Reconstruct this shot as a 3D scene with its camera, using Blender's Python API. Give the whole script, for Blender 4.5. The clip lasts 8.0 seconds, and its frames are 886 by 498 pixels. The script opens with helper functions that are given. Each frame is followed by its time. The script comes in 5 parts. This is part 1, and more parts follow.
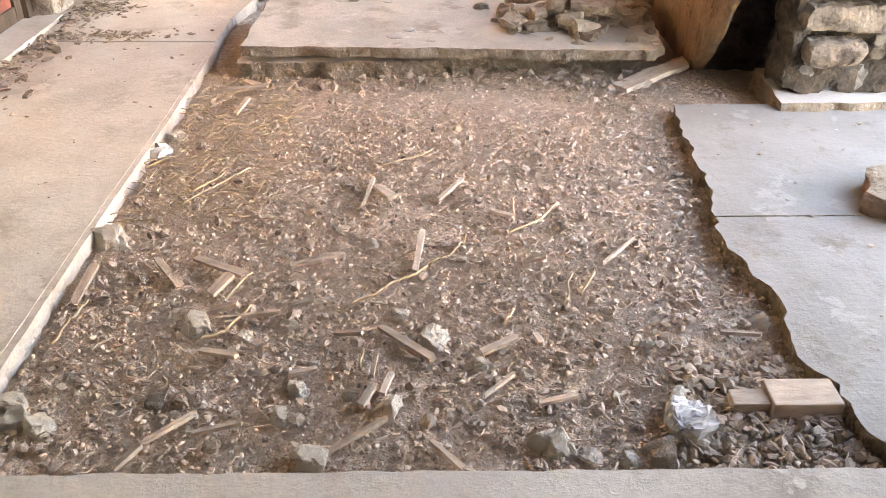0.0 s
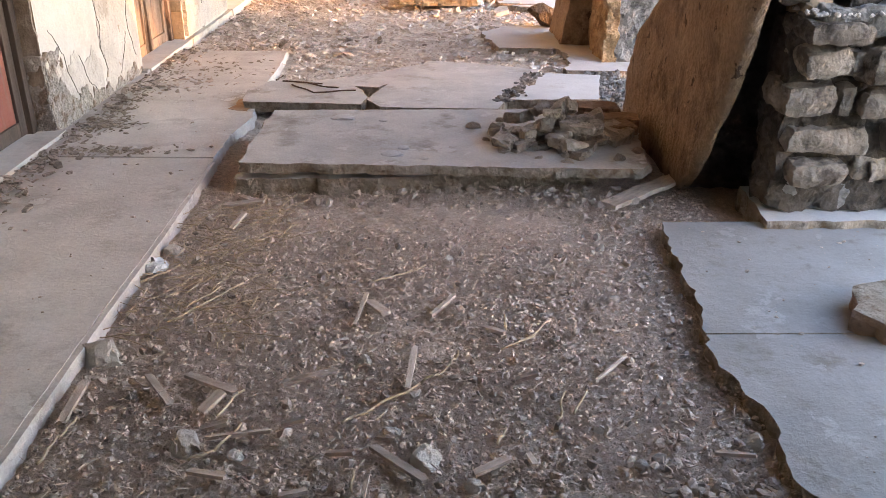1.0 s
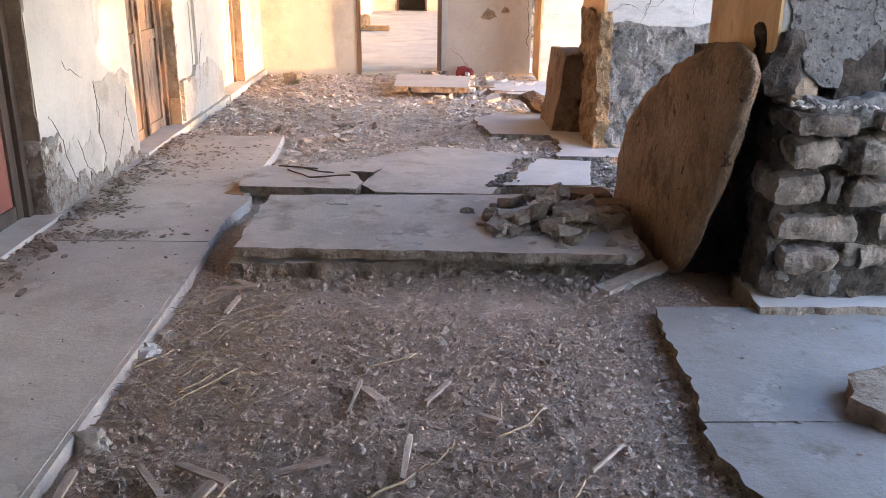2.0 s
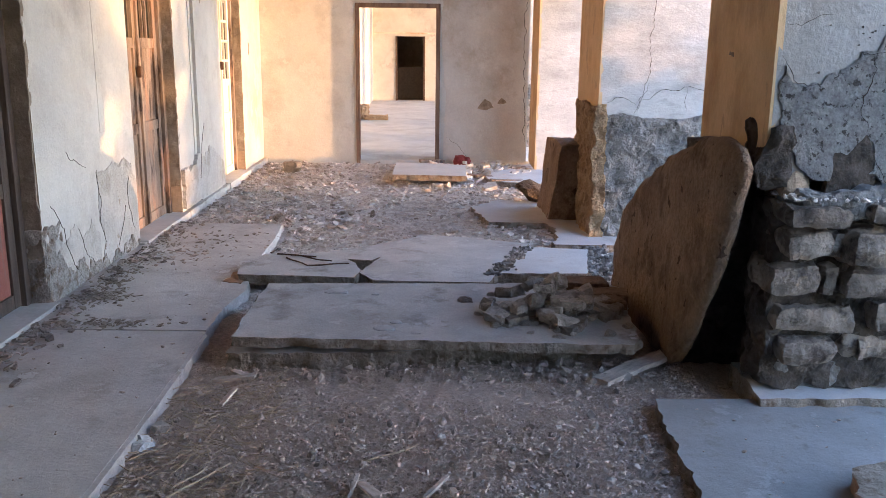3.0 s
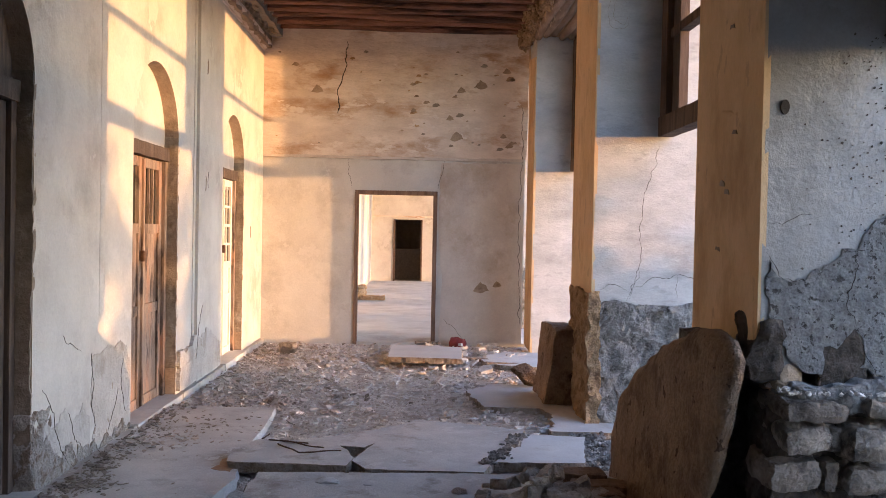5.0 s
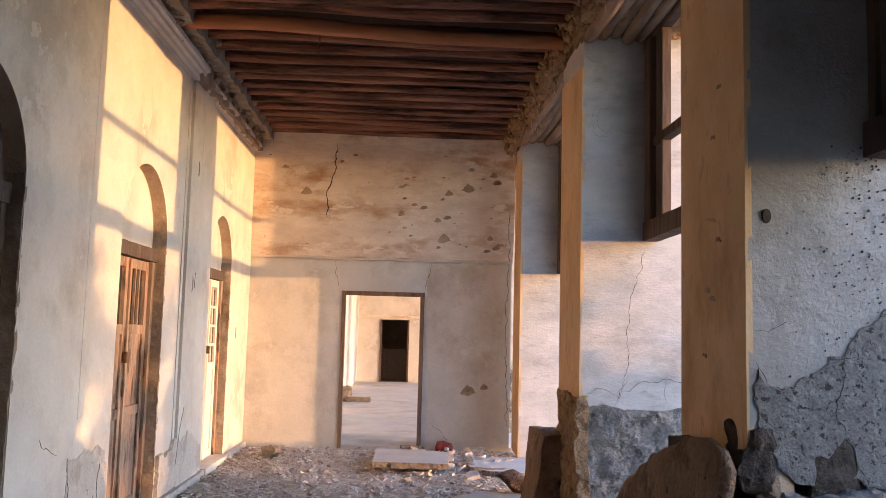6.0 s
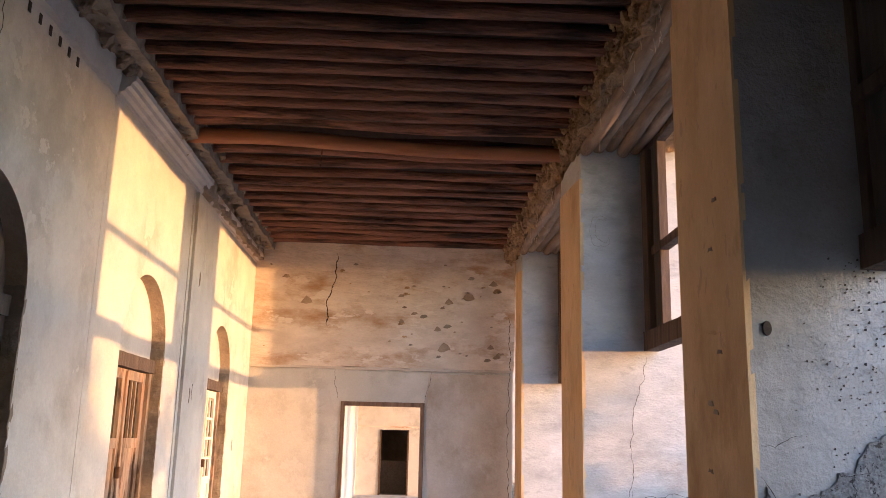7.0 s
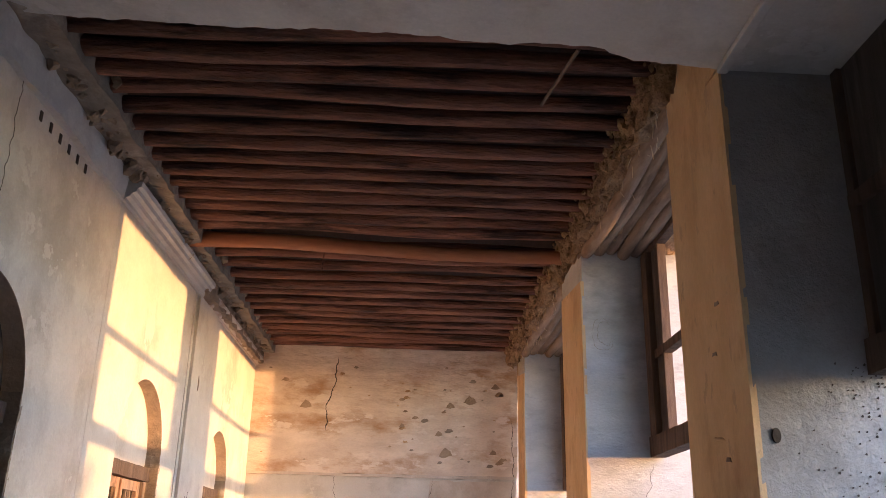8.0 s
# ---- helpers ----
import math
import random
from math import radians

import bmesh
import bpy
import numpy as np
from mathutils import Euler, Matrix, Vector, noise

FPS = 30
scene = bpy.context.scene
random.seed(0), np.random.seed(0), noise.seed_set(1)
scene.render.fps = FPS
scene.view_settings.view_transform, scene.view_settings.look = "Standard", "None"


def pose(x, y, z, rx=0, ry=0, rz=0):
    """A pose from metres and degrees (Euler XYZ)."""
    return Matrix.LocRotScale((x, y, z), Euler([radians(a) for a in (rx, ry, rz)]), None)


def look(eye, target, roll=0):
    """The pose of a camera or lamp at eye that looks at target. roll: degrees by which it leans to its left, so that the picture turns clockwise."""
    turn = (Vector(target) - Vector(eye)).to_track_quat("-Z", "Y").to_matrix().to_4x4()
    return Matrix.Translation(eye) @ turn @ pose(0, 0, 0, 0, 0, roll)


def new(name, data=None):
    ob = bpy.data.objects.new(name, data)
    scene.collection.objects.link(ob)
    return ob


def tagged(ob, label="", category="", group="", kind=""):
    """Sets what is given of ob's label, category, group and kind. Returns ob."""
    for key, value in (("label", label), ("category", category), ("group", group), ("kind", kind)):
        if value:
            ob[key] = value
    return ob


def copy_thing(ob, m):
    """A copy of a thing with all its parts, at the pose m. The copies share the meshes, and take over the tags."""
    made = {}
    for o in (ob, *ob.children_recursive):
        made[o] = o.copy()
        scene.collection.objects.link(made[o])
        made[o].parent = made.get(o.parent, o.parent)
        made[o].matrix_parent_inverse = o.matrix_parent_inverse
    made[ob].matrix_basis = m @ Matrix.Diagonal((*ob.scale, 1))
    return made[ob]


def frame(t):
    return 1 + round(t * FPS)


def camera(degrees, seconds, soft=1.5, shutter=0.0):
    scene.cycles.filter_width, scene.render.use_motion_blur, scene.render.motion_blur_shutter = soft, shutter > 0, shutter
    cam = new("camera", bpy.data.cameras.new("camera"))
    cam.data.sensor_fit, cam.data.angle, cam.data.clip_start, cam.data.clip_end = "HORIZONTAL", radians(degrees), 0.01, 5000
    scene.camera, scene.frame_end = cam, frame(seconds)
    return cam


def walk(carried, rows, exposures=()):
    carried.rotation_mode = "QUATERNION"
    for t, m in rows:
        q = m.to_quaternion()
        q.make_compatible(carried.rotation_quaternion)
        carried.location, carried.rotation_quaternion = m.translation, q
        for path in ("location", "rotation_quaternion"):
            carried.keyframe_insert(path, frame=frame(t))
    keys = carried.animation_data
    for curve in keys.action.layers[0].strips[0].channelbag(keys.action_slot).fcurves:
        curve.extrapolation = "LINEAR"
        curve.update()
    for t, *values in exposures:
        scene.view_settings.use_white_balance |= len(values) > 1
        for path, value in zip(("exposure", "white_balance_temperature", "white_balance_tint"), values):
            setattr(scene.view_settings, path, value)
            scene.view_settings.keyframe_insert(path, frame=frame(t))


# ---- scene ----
cam = camera(55.0, 8.0, soft=0.8)
PATH = [
    (0, look((0.214, 0.022, 1.412), (0.2223, 1.7287, 0.3699), -0.31)),
    (0.5, look((0.214, 0.021, 1.427), (0.2315, 1.7828, 0.4809), -0.19)),
    (1, look((0.211, 0.016, 1.449), (0.2399, 1.8400, 0.6299), 0.21)),
    (1.5, look((0.202, 0.016, 1.461), (0.2443, 1.8786, 0.7329), 0.38)),
    (3, look((0.193, 0.011, 1.499), (0.2481, 1.9582, 1.0463), 0.66)),
    (3.5, look((0.191, 0.012, 1.517), (0.2408, 1.9808, 1.1701), 0.67)),
    (4, look((0.198, -0.005, 1.533), (0.2365, 1.9803, 1.2919), 0.52)),
    (4.5, look((0.197, -0.018, 1.543), (0.2396, 1.9765, 1.3993), 0.78)),
    (6, look((0.198, -0.019, 1.577), (0.2817, 1.9692, 1.7715), 1.46)),
    (6.5, look((0.200, -0.026, 1.591), (0.2765, 1.9470, 1.9097), 1.44)),
    (7, look((0.202, -0.020, 1.603), (0.2774, 1.9290, 2.0450), 1.33)),
    (7.5, look((0.196, -0.006, 1.615), (0.2787, 1.9151, 2.1650), 1.23)),
    (8, look((0.195, -0.017, 1.622), (0.2614, 1.8659, 2.2910), 1.25)),
]
EXPOSURES = [(0, 2.6, 7800, 29), (0.5, 2.12, 7000, 26), (1, 1.5, 6500, 28), (1.5, 1.3, 6300, 29), (3, 0.7, 5300, 24), (4, 0.5, 5300, 25), (6, 0.34, 5600, 29), (8, 0.7, 5600, 31)]
walk(cam, PATH, EXPOSURES)

# ---- light: a low sun from the open side, and its sky ----
SUN_K, SUN_EL = 0.35, radians(1.3)
to_sun = Vector((1, -SUN_K, 0)).normalized() * math.cos(SUN_EL) + Vector((0, 0, math.sin(SUN_EL)))
world = bpy.data.worlds.new("world")
scene.world = world
world.use_nodes = True
wn = world.node_tree
sky = wn.nodes.new("ShaderNodeTexSky")
sky.sky_type = "NISHITA"
sky.sun_disc = False
sky.sun_elevation = radians(5)
sky.sun_rotation = math.atan2(to_sun.x, to_sun.y)
sky.air_density, sky.dust_density, sky.ozone_density = 1.0, 0.4, 1.6
wn.nodes["Background"].inputs[1].default_value = 1.45
wn.links.new(sky.outputs[0], wn.nodes["Background"].inputs[0])
sun_data = bpy.data.lights.new("sun", "SUN")
sun_data.energy, sun_data.angle, sun_data.color = 5.0, radians(0.6), (1.0, 0.51, 0.14)
sun = new("sun", sun_data)
sun.matrix_world = look(to_sun * 50, (0, 0, 0))


# ---- materials ----
def surf(name, c1, c2, scale=3.0, rough=0.9, bump=0.3, bscale=60.0, stain=None, sscale=1.2, smin=0.55, smax=0.7,
         coarse=0.0, cscale=8.0, stretch=(1, 1, 1), vary=0.0, metal=0.0, dist=0.01, grain=0.3, peel=None):
    m = bpy.data.materials.new(name)
    m.use_nodes = True
    nt = m.node_tree
    b = nt.nodes["Principled BSDF"]
    b.inputs["Roughness"].default_value = rough
    b.inputs["Metallic"].default_value = metal
    b.inputs["Specular IOR Level"].default_value = 0.25
    tc = nt.nodes.new("ShaderNodeTexCoord")
    mp = nt.nodes.new("ShaderNodeMapping")
    mp.inputs["Scale"].default_value = stretch
    nt.links.new(tc.outputs["Object"], mp.inputs["Vector"])

    def noise_tex(s, detail=8.0, r=0.6):
        n = nt.nodes.new("ShaderNodeTexNoise")
        n.inputs["Scale"].default_value, n.inputs["Detail"].default_value, n.inputs["Roughness"].default_value = s, detail, r
        nt.links.new(mp.outputs[0], n.inputs["Vector"])
        return n

    def mix(a, bb, fac):
        x = nt.nodes.new("ShaderNodeMix")
        x.data_type = "RGBA"
        nt.links.new(fac, x.inputs["Factor"])
        for sock, v in ((x.inputs[6], a), (x.inputs[7], bb)):
            if isinstance(v, tuple):
                sock.default_value = (*v, 1)
            else:
                nt.links.new(v, sock)
        return x.outputs[2]

    def ramp(src, lo, hi):
        r = nt.nodes.new("ShaderNodeMapRange")
        r.inputs["From Min"].default_value, r.inputs["From Max"].default_value = lo, hi
        nt.links.new(src, r.inputs["Value"])
        return r.outputs[0]

    n1 = noise_tex(scale)
    col = mix(c1, c2, ramp(n1.outputs["Fac"], 0.32, 0.68))
    if stain:
        n2 = noise_tex(sscale, 10.0, 0.65)
        col = mix(col, stain, ramp(n2.outputs["Fac"], smin, smax))
    if peel:
        pc, ps, p0, p1 = peel
        col = mix(col, pc, ramp(noise_tex(ps, 12.0, 0.62).outputs["Fac"], p0, p1))
    fine = noise_tex(bscale, 6.0, 0.7)
    dark = mix((0.72, 0.72, 0.72), (1.12, 1.12, 1.12), ramp(fine.outputs["Fac"], 0.3, 0.7))
    mul = nt.nodes.new("ShaderNodeMix")
    mul.data_type, mul.blend_type = "RGBA", "MULTIPLY"
    mul.inputs["Factor"].default_value = grain
    nt.links.new(col, mul.inputs[6])
    nt.links.new(dark, mul.inputs[7])
    col = mul.outputs[2]
    if vary:
        oi = nt.nodes.new("ShaderNodeObjectInfo")
        gi = nt.nodes.new("ShaderNodeNewGeometry")
        add = nt.nodes.new("ShaderNodeMath")
        add.operation = "ADD"
        nt.links.new(oi.outputs["Random"], add.inputs[0])
        nt.links.new(gi.outputs["Random Per Island"], add.inputs[1])
        hsv = nt.nodes.new("ShaderNodeHueSaturation")
        mr = nt.nodes.new("ShaderNodeMapRange")
        mr.inputs["From Max"].default_value = 2.0
        mr.inputs["To Min"].default_value, mr.inputs["To Max"].default_value = 1 - vary, 1 + vary
        nt.links.new(add.outputs[0], mr.inputs["Value"])
        nt.links.new(mr.outputs[0], hsv.inputs["Value"])
        nt.links.new(col, hsv.inputs["Color"])
        col = hsv.outputs[0]
    nt.links.new(col, b.inputs["Base Color"])
    bp = nt.nodes.new("ShaderNodeBump")
    bp.inputs["Strength"].default_value, bp.inputs["Distance"].default_value = bump, dist
    nt.links.new(fine.outputs["Fac"], bp.inputs["Height"])
    last = bp
    if coarse:
        nc = noise_tex(cscale, 5.0)
        bc = nt.nodes.new("ShaderNodeBump")
        bc.inputs["Strength"].default_value, bc.inputs["Distance"].default_value = coarse, 0.05
        nt.links.new(nc.outputs["Fac"], bc.inputs["Height"])
        nt.links.new(bp.outputs[0], bc.inputs["Normal"])
        last = bc
    nt.links.new(last.outputs[0], b.inputs["Normal"])
    return m


PLASTER = surf("lime_plaster", (0.489, 0.461, 0.414), (0.611, 0.583, 0.526), 2.0, 0.9, 0.3, 45, (0.404, 0.371, 0.324), 1.3, 0.50, 0.68, 0.15, 6, peel=((0.545, 0.517, 0.470), 3.3, 0.57, 0.585))
PLASTER_OLD = surf("stained_plaster", (0.55, 0.445, 0.35), (0.74, 0.64, 0.535), 2.6, 0.92, 0.35, 40, (0.42, 0.265, 0.15), 2.0, 0.50, 0.66, 0.45, 7, stretch=(0.7, 0.7, 1.6), peel=((0.70, 0.61, 0.52), 3.1, 0.57, 0.61))
PLASTER_END = surf("browned_plaster", (0.48, 0.41, 0.34), (0.60, 0.53, 0.455), 1.6, 0.92, 0.3, 45, (0.38, 0.295, 0.21), 1.1, 0.54, 0.72, 0.2, 7, peel=((0.62, 0.56, 0.49), 1.7, 0.55, 0.68))
PLASTER_PIER = surf("pier_plaster", (0.40, 0.384, 0.362), (0.54, 0.518, 0.492), 3.2, 0.92, 0.35, 55, (0.31, 0.296, 0.277), 2.6, 0.52, 0.72, 0.2, 7, stretch=(0.6, 0.6, 1.2), peel=((0.36, 0.345, 0.325), 6.0, 0.58, 0.68))
PLASTER_PIT = surf("pitted_plaster", (0.24, 0.232, 0.22), (0.40, 0.388, 0.37), 12.0, 0.95, 1.0, 55, (0.10, 0.092, 0.082), 34, 0.56, 0.60, 1.0, 40, dist=0.03, grain=0.9)
# plaster coloured with the ochre light that bounces off the sunlit house wall
OCHRE_BOUNCE = surf("plaster_with_bounce", (0.56, 0.375, 0.195), (0.67, 0.47, 0.265), 3.2, 0.9, 0.35, 50, (0.43, 0.275, 0.14), 3.0, 0.52, 0.70, 0.1, 6, stretch=(1, 1, 0.5), peel=((0.50, 0.35, 0.20), 9.0, 0.62, 0.635))
MUD = surf("mud_plaster", (0.30, 0.22, 0.15), (0.42, 0.32, 0.22), 6.0, 0.95, 0.8, 40, (0.20, 0.14, 0.09), 4.0, 0.52, 0.68, 0.5, 14, dist=0.02)
MUD_DARK = surf("reveal_mud", (0.20, 0.16, 0.12), (0.30, 0.25, 0.19), 7.0, 0.95, 0.6, 40, (0.38, 0.33, 0.26), 4.0, 0.55, 0.68, 0.4, 14)
# very dark mud: its colour includes the shade inside the pier's hollow
MUD_SHADED = surf("mud_shaded", (0.085, 0.068, 0.054), (0.16, 0.13, 0.105), 9.0, 0.97, 1.0, 40, (0.06, 0.048, 0.038), 8.0, 0.5, 0.62, 1.0, 16, dist=0.03, grain=0.6)
ADOBE = surf("broken_adobe", (0.40, 0.25, 0.13), (0.55, 0.38, 0.215), 9.0, 0.95, 1.0, 35, (0.29, 0.18, 0.10), 7.0, 0.5, 0.62, 1.0, 18, dist=0.03, grain=0.6, vary=0.25)
RUBBLE = surf("rubble_core", (0.17, 0.155, 0.14), (0.36, 0.335, 0.305), 8.0, 0.95, 1.0, 34, (0.10, 0.09, 0.08), 9.0, 0.53, 0.62, 1.0, 13, dist=0.03, grain=0.6)
ROCK = surf("rubble_stone", (0.215, 0.172, 0.134), (0.345, 0.287, 0.23), 9.0, 0.93, 0.9, 42, (0.12, 0.095, 0.075), 8.0, 0.52, 0.62, 0.7, 20, vary=0.4, dist=0.02, grain=0.6)
ROCK_BROWN = surf("brown_stone", (0.20, 0.125, 0.078), (0.31, 0.215, 0.14), 3.0, 0.9, 1.0, 48, (0.15, 0.095, 0.06), 5.0, 0.52, 0.62, 0.8, 12, stretch=(1, 1, 0.8), grain=0.8, peel=((0.085, 0.05, 0.032), 13.0, 0.64, 0.66))
CHALK = surf("white_stone", (0.576, 0.504, 0.432), (0.768, 0.696, 0.612), 25.0, 0.93, 0.7, 90, (0.432, 0.372, 0.312), 20, 0.55, 0.68, 0.4, 40, vary=0.25)
EARTH = surf("dry_earth", (0.46, 0.35, 0.275), (0.80, 0.64, 0.52), 45.0, 0.97, 0.8, 120, (0.68, 0.545, 0.445), 1.6, 0.49, 0.68, 0.6, 30, dist=0.012, grain=0.9)
# the dry earth again, with the far floor's brighter light in its colour
EARTH_FAR_LIT = surf("far_lit_earth", (0.50, 0.425, 0.36), (0.82, 0.74, 0.66), 16.0, 0.97, 1.0, 60, (0.42, 0.34, 0.275), 2.2, 0.50, 0.66, 0.9, 18, dist=0.02, grain=0.8)
GRAVEL = surf("gravel_chips", (0.454, 0.346, 0.270), (0.864, 0.702, 0.572), 40.0, 0.97, 0.5, 150, vary=0.5)
GRAVEL_PALE = surf("pale_chips", (0.46, 0.39, 0.33), (0.74, 0.665, 0.59), 20.0, 0.97, 0.5, 90, vary=0.45)
CLOD = surf("dark_clod", (0.336, 0.264, 0.210), (0.600, 0.492, 0.408), 30.0, 0.97, 0.7, 90, vary=0.5)
CEMENT = surf("walkway_cement", (0.44, 0.395, 0.35), (0.60, 0.55, 0.495), 2.6, 0.85, 0.5, 70, (0.31, 0.265, 0.22), 3.5, 0.53, 0.70, 0.15, 10, grain=0.5, peel=((0.54, 0.50, 0.45), 7.0, 0.60, 0.62))
TILE_W = surf("pale_gypsum", (0.43, 0.405, 0.38), (0.52, 0.495, 0.465), 3.0, 0.85, 0.3, 70, (0.38, 0.33, 0.28), 5.0, 0.58, 0.74, 0.12, 12)
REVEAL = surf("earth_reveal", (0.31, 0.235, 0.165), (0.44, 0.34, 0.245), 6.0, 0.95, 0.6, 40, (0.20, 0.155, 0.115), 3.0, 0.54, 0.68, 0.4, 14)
# the pale gypsum again, darkened in colour to offset strong light on near tiles
TILE_DIMMED = surf("dimmed_gypsum", (0.24, 0.227, 0.213), (0.302, 0.286, 0.27), 3.5, 0.85, 0.35, 70, (0.185, 0.16, 0.133), 5.5, 0.57, 0.70, 0.2, 12, peel=((0.32, 0.302, 0.284), 5.0, 0.60, 0.615))
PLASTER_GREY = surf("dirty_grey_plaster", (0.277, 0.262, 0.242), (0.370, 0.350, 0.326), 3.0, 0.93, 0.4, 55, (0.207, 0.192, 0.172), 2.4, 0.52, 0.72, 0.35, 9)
PLASTER_WORN = surf("worn_grey_coat", (0.42, 0.39, 0.345), (0.54, 0.51, 0.46), 4.0, 0.95, 0.6, 45, (0.36, 0.32, 0.27), 3.6, 0.52, 0.66, 0.4, 14, dist=0.02, peel=((0.33, 0.27, 0.21), 6.0, 0.64, 0.66))
PLASTER_FOOT = surf("eroded_foot", (0.38, 0.34, 0.29), (0.52, 0.48, 0.43), 9.0, 0.95, 1.0, 40, (0.28, 0.22, 0.165), 11.0, 0.52, 0.58, 1.0, 22, dist=0.03, grain=0.7)
SLAB = surf("grey_slab", (0.40, 0.365, 0.33), (0.55, 0.505, 0.455), 3.5, 0.9, 0.6, 80, (0.28, 0.24, 0.20), 4.0, 0.54, 0.68, 0.2, 14, grain=0.5, peel=((0.52, 0.48, 0.44), 6.0, 0.60, 0.62))
SLAB_EDGE = surf("broken_slab_edge", (0.30, 0.25, 0.19), (0.42, 0.35, 0.28), 18, 0.95, 1.0, 60, (0.20, 0.14, 0.09), 12, 0.5, 0.66, 0.7, 30)
CLAY = surf("clay_lump", (0.31, 0.255, 0.208), (0.50, 0.43, 0.362), 12, 0.95, 0.9, 60, (0.21, 0.165, 0.128), 10, 0.52, 0.64, 0.7, 25, vary=0.45, grain=0.6)
BRICK = surf("dull_brick", (0.24, 0.155, 0.105), (0.36, 0.25, 0.18), 10, 0.95, 0.9, 60, (0.16, 0.105, 0.075), 9, 0.52, 0.64, 0.5, 25, vary=0.3)
LOG = surf("smoked_log", (0.146, 0.063, 0.039), (0.319, 0.151, 0.096), 4.0, 0.75, 1.0, 45, (0.050, 0.025, 0.017), 3.5, 0.5, 0.62, 0.8, 16, stretch=(0.3, 2, 2), vary=0.4, dist=0.02, grain=0.7)
# deck boards near black: shade between the joists is put into the colour
DECK_GAP_SHADE = surf("gap_shaded_boards", (0.02, 0.011, 0.008), (0.04, 0.021, 0.015), 6.0, 0.9, 0.4, 50, stretch=(3, 0.4, 1))
BEAM = surf("red_beam", (0.26, 0.10, 0.045), (0.36, 0.16, 0.075), 4.0, 0.7, 0.4, 60, (0.18, 0.07, 0.035), 3.0, 0.54, 0.7, stretch=(0.3, 2, 2))
LOG_PALE = surf("pale_lintel_log", (0.20, 0.13, 0.085), (0.32, 0.23, 0.16), 5.0, 0.9, 0.7, 50, (0.12, 0.08, 0.05), 4.0, 0.52, 0.68, 0.4, 16, stretch=(2, 0.35, 2), vary=0.25)
WOOD_OLD = surf("weathered_door_wood", (0.170, 0.128, 0.098), (0.357, 0.272, 0.208), 3.0, 0.85, 0.8, 60, (0.076, 0.056, 0.044), 2.8, 0.49, 0.58, 0.2, 12, stretch=(2, 2, 0.5), peel=((0.34, 0.215, 0.145), 2.2, 0.54, 0.60))
JAMB = surf("brown_jamb_wood", (0.15, 0.09, 0.058), (0.25, 0.16, 0.105), 6.0, 0.8, 0.5, 60, (0.10, 0.06, 0.04), 4.0, 0.52, 0.68, stretch=(3, 3, 0.3))
WOOD_DARK = surf("dark_frame_wood", (0.055, 0.042, 0.035), (0.11, 0.085, 0.068), 7.0, 0.8, 0.5, 60, (0.16, 0.12, 0.09), 5.0, 0.55, 0.7, stretch=(3, 3, 0.3))
WOOD_RED = surf("faded_red_paint", (0.21, 0.07, 0.05), (0.29, 0.11, 0.08), 5.0, 0.7, 0.4, 60, (0.20, 0.14, 0.11), 4.0, 0.5, 0.64, stretch=(3, 3, 0.3))
WOOD_WHITE = surf("white_door_paint", (0.62, 0.58, 0.51), (0.72, 0.68, 0.61), 5.0, 0.6, 0.3, 60, (0.48, 0.42, 0.34), 5.0, 0.58, 0.7, stretch=(3, 3, 0.4))
WOOD_FRAME = surf("brown_window_wood", (0.075, 0.047, 0.032), (0.14, 0.09, 0.062), 6.0, 0.8, 0.5, 60, (0.05, 0.032, 0.022), 4.0, 0.52, 0.68, stretch=(3, 3, 0.3))
CHIP = surf("wood_chip", (0.38, 0.295, 0.235), (0.62, 0.51, 0.42), 14, 0.9, 0.5, 120, vary=0.4, stretch=(1, 3, 3))
STRAW = surf("dry_straw", (0.42, 0.31, 0.19), (0.58, 0.46, 0.32), 20, 0.85, 0.2, 80, vary=0.3)
BLACKENED = surf("crack_shadow_dirt", (0.035, 0.028, 0.022), (0.07, 0.055, 0.042), 30, 1.0, 0.4, 80)
PLASTIC = surf("white_plastic_bag", (0.42, 0.42, 0.42), (0.62, 0.62, 0.61), 30, 0.8, 0.3, 90)
LEAF = surf("dusty_leaf", (0.05, 0.065, 0.025), (0.09, 0.10, 0.04), 8, 0.8, 0.2, 60)
BARK = surf("bark", (0.11, 0.08, 0.055), (0.17, 0.13, 0.09), 12, 0.95, 0.8, 60)
SAND = surf("outside_ground", (0.30, 0.25, 0.19), (0.38, 0.32, 0.25), 0.6, 0.95, 0.5, 30, (0.24, 0.20, 0.15), 0.15, 0.5, 0.7)
IRON = surf("rusty_iron", (0.07, 0.045, 0.03), (0.14, 0.08, 0.05), 30, 0.7, 0.4, 90, metal=0.4)
REDRAG = surf("red_rag", (0.22, 0.035, 0.03), (0.30, 0.06, 0.05), 20, 0.9, 0.4, 90)
GLASS = bpy.data.materials.new("dusty_glass")
GLASS.use_nodes = True
gb = GLASS.node_tree.nodes["Principled BSDF"]
gb.inputs["Base Color"].default_value, gb.inputs["Roughness"].default_value = (0.03, 0.035, 0.035, 1), 0.25


# ---- building helpers ----
def mesh_of(name, bm, mats, smooth=False):
    bmesh.ops.recalc_face_normals(bm, faces=bm.faces)
    me = bpy.data.meshes.new(name)
    bm.to_mesh(me)
    bm.free()
    for m in (mats if isinstance(mats, (list, tuple)) else [mats]):
        me.materials.append(m)
    if smooth:
        me.polygons.foreach_set("use_smooth", [True] * len(me.polygons))
    return me


def thing(name, label, category, group="", kind="", bm=None, material=None, smooth=False):
    ob = new(name, mesh_of(name, bm, material, smooth) if bm else None)
    return tagged(ob, label, category, group, kind)


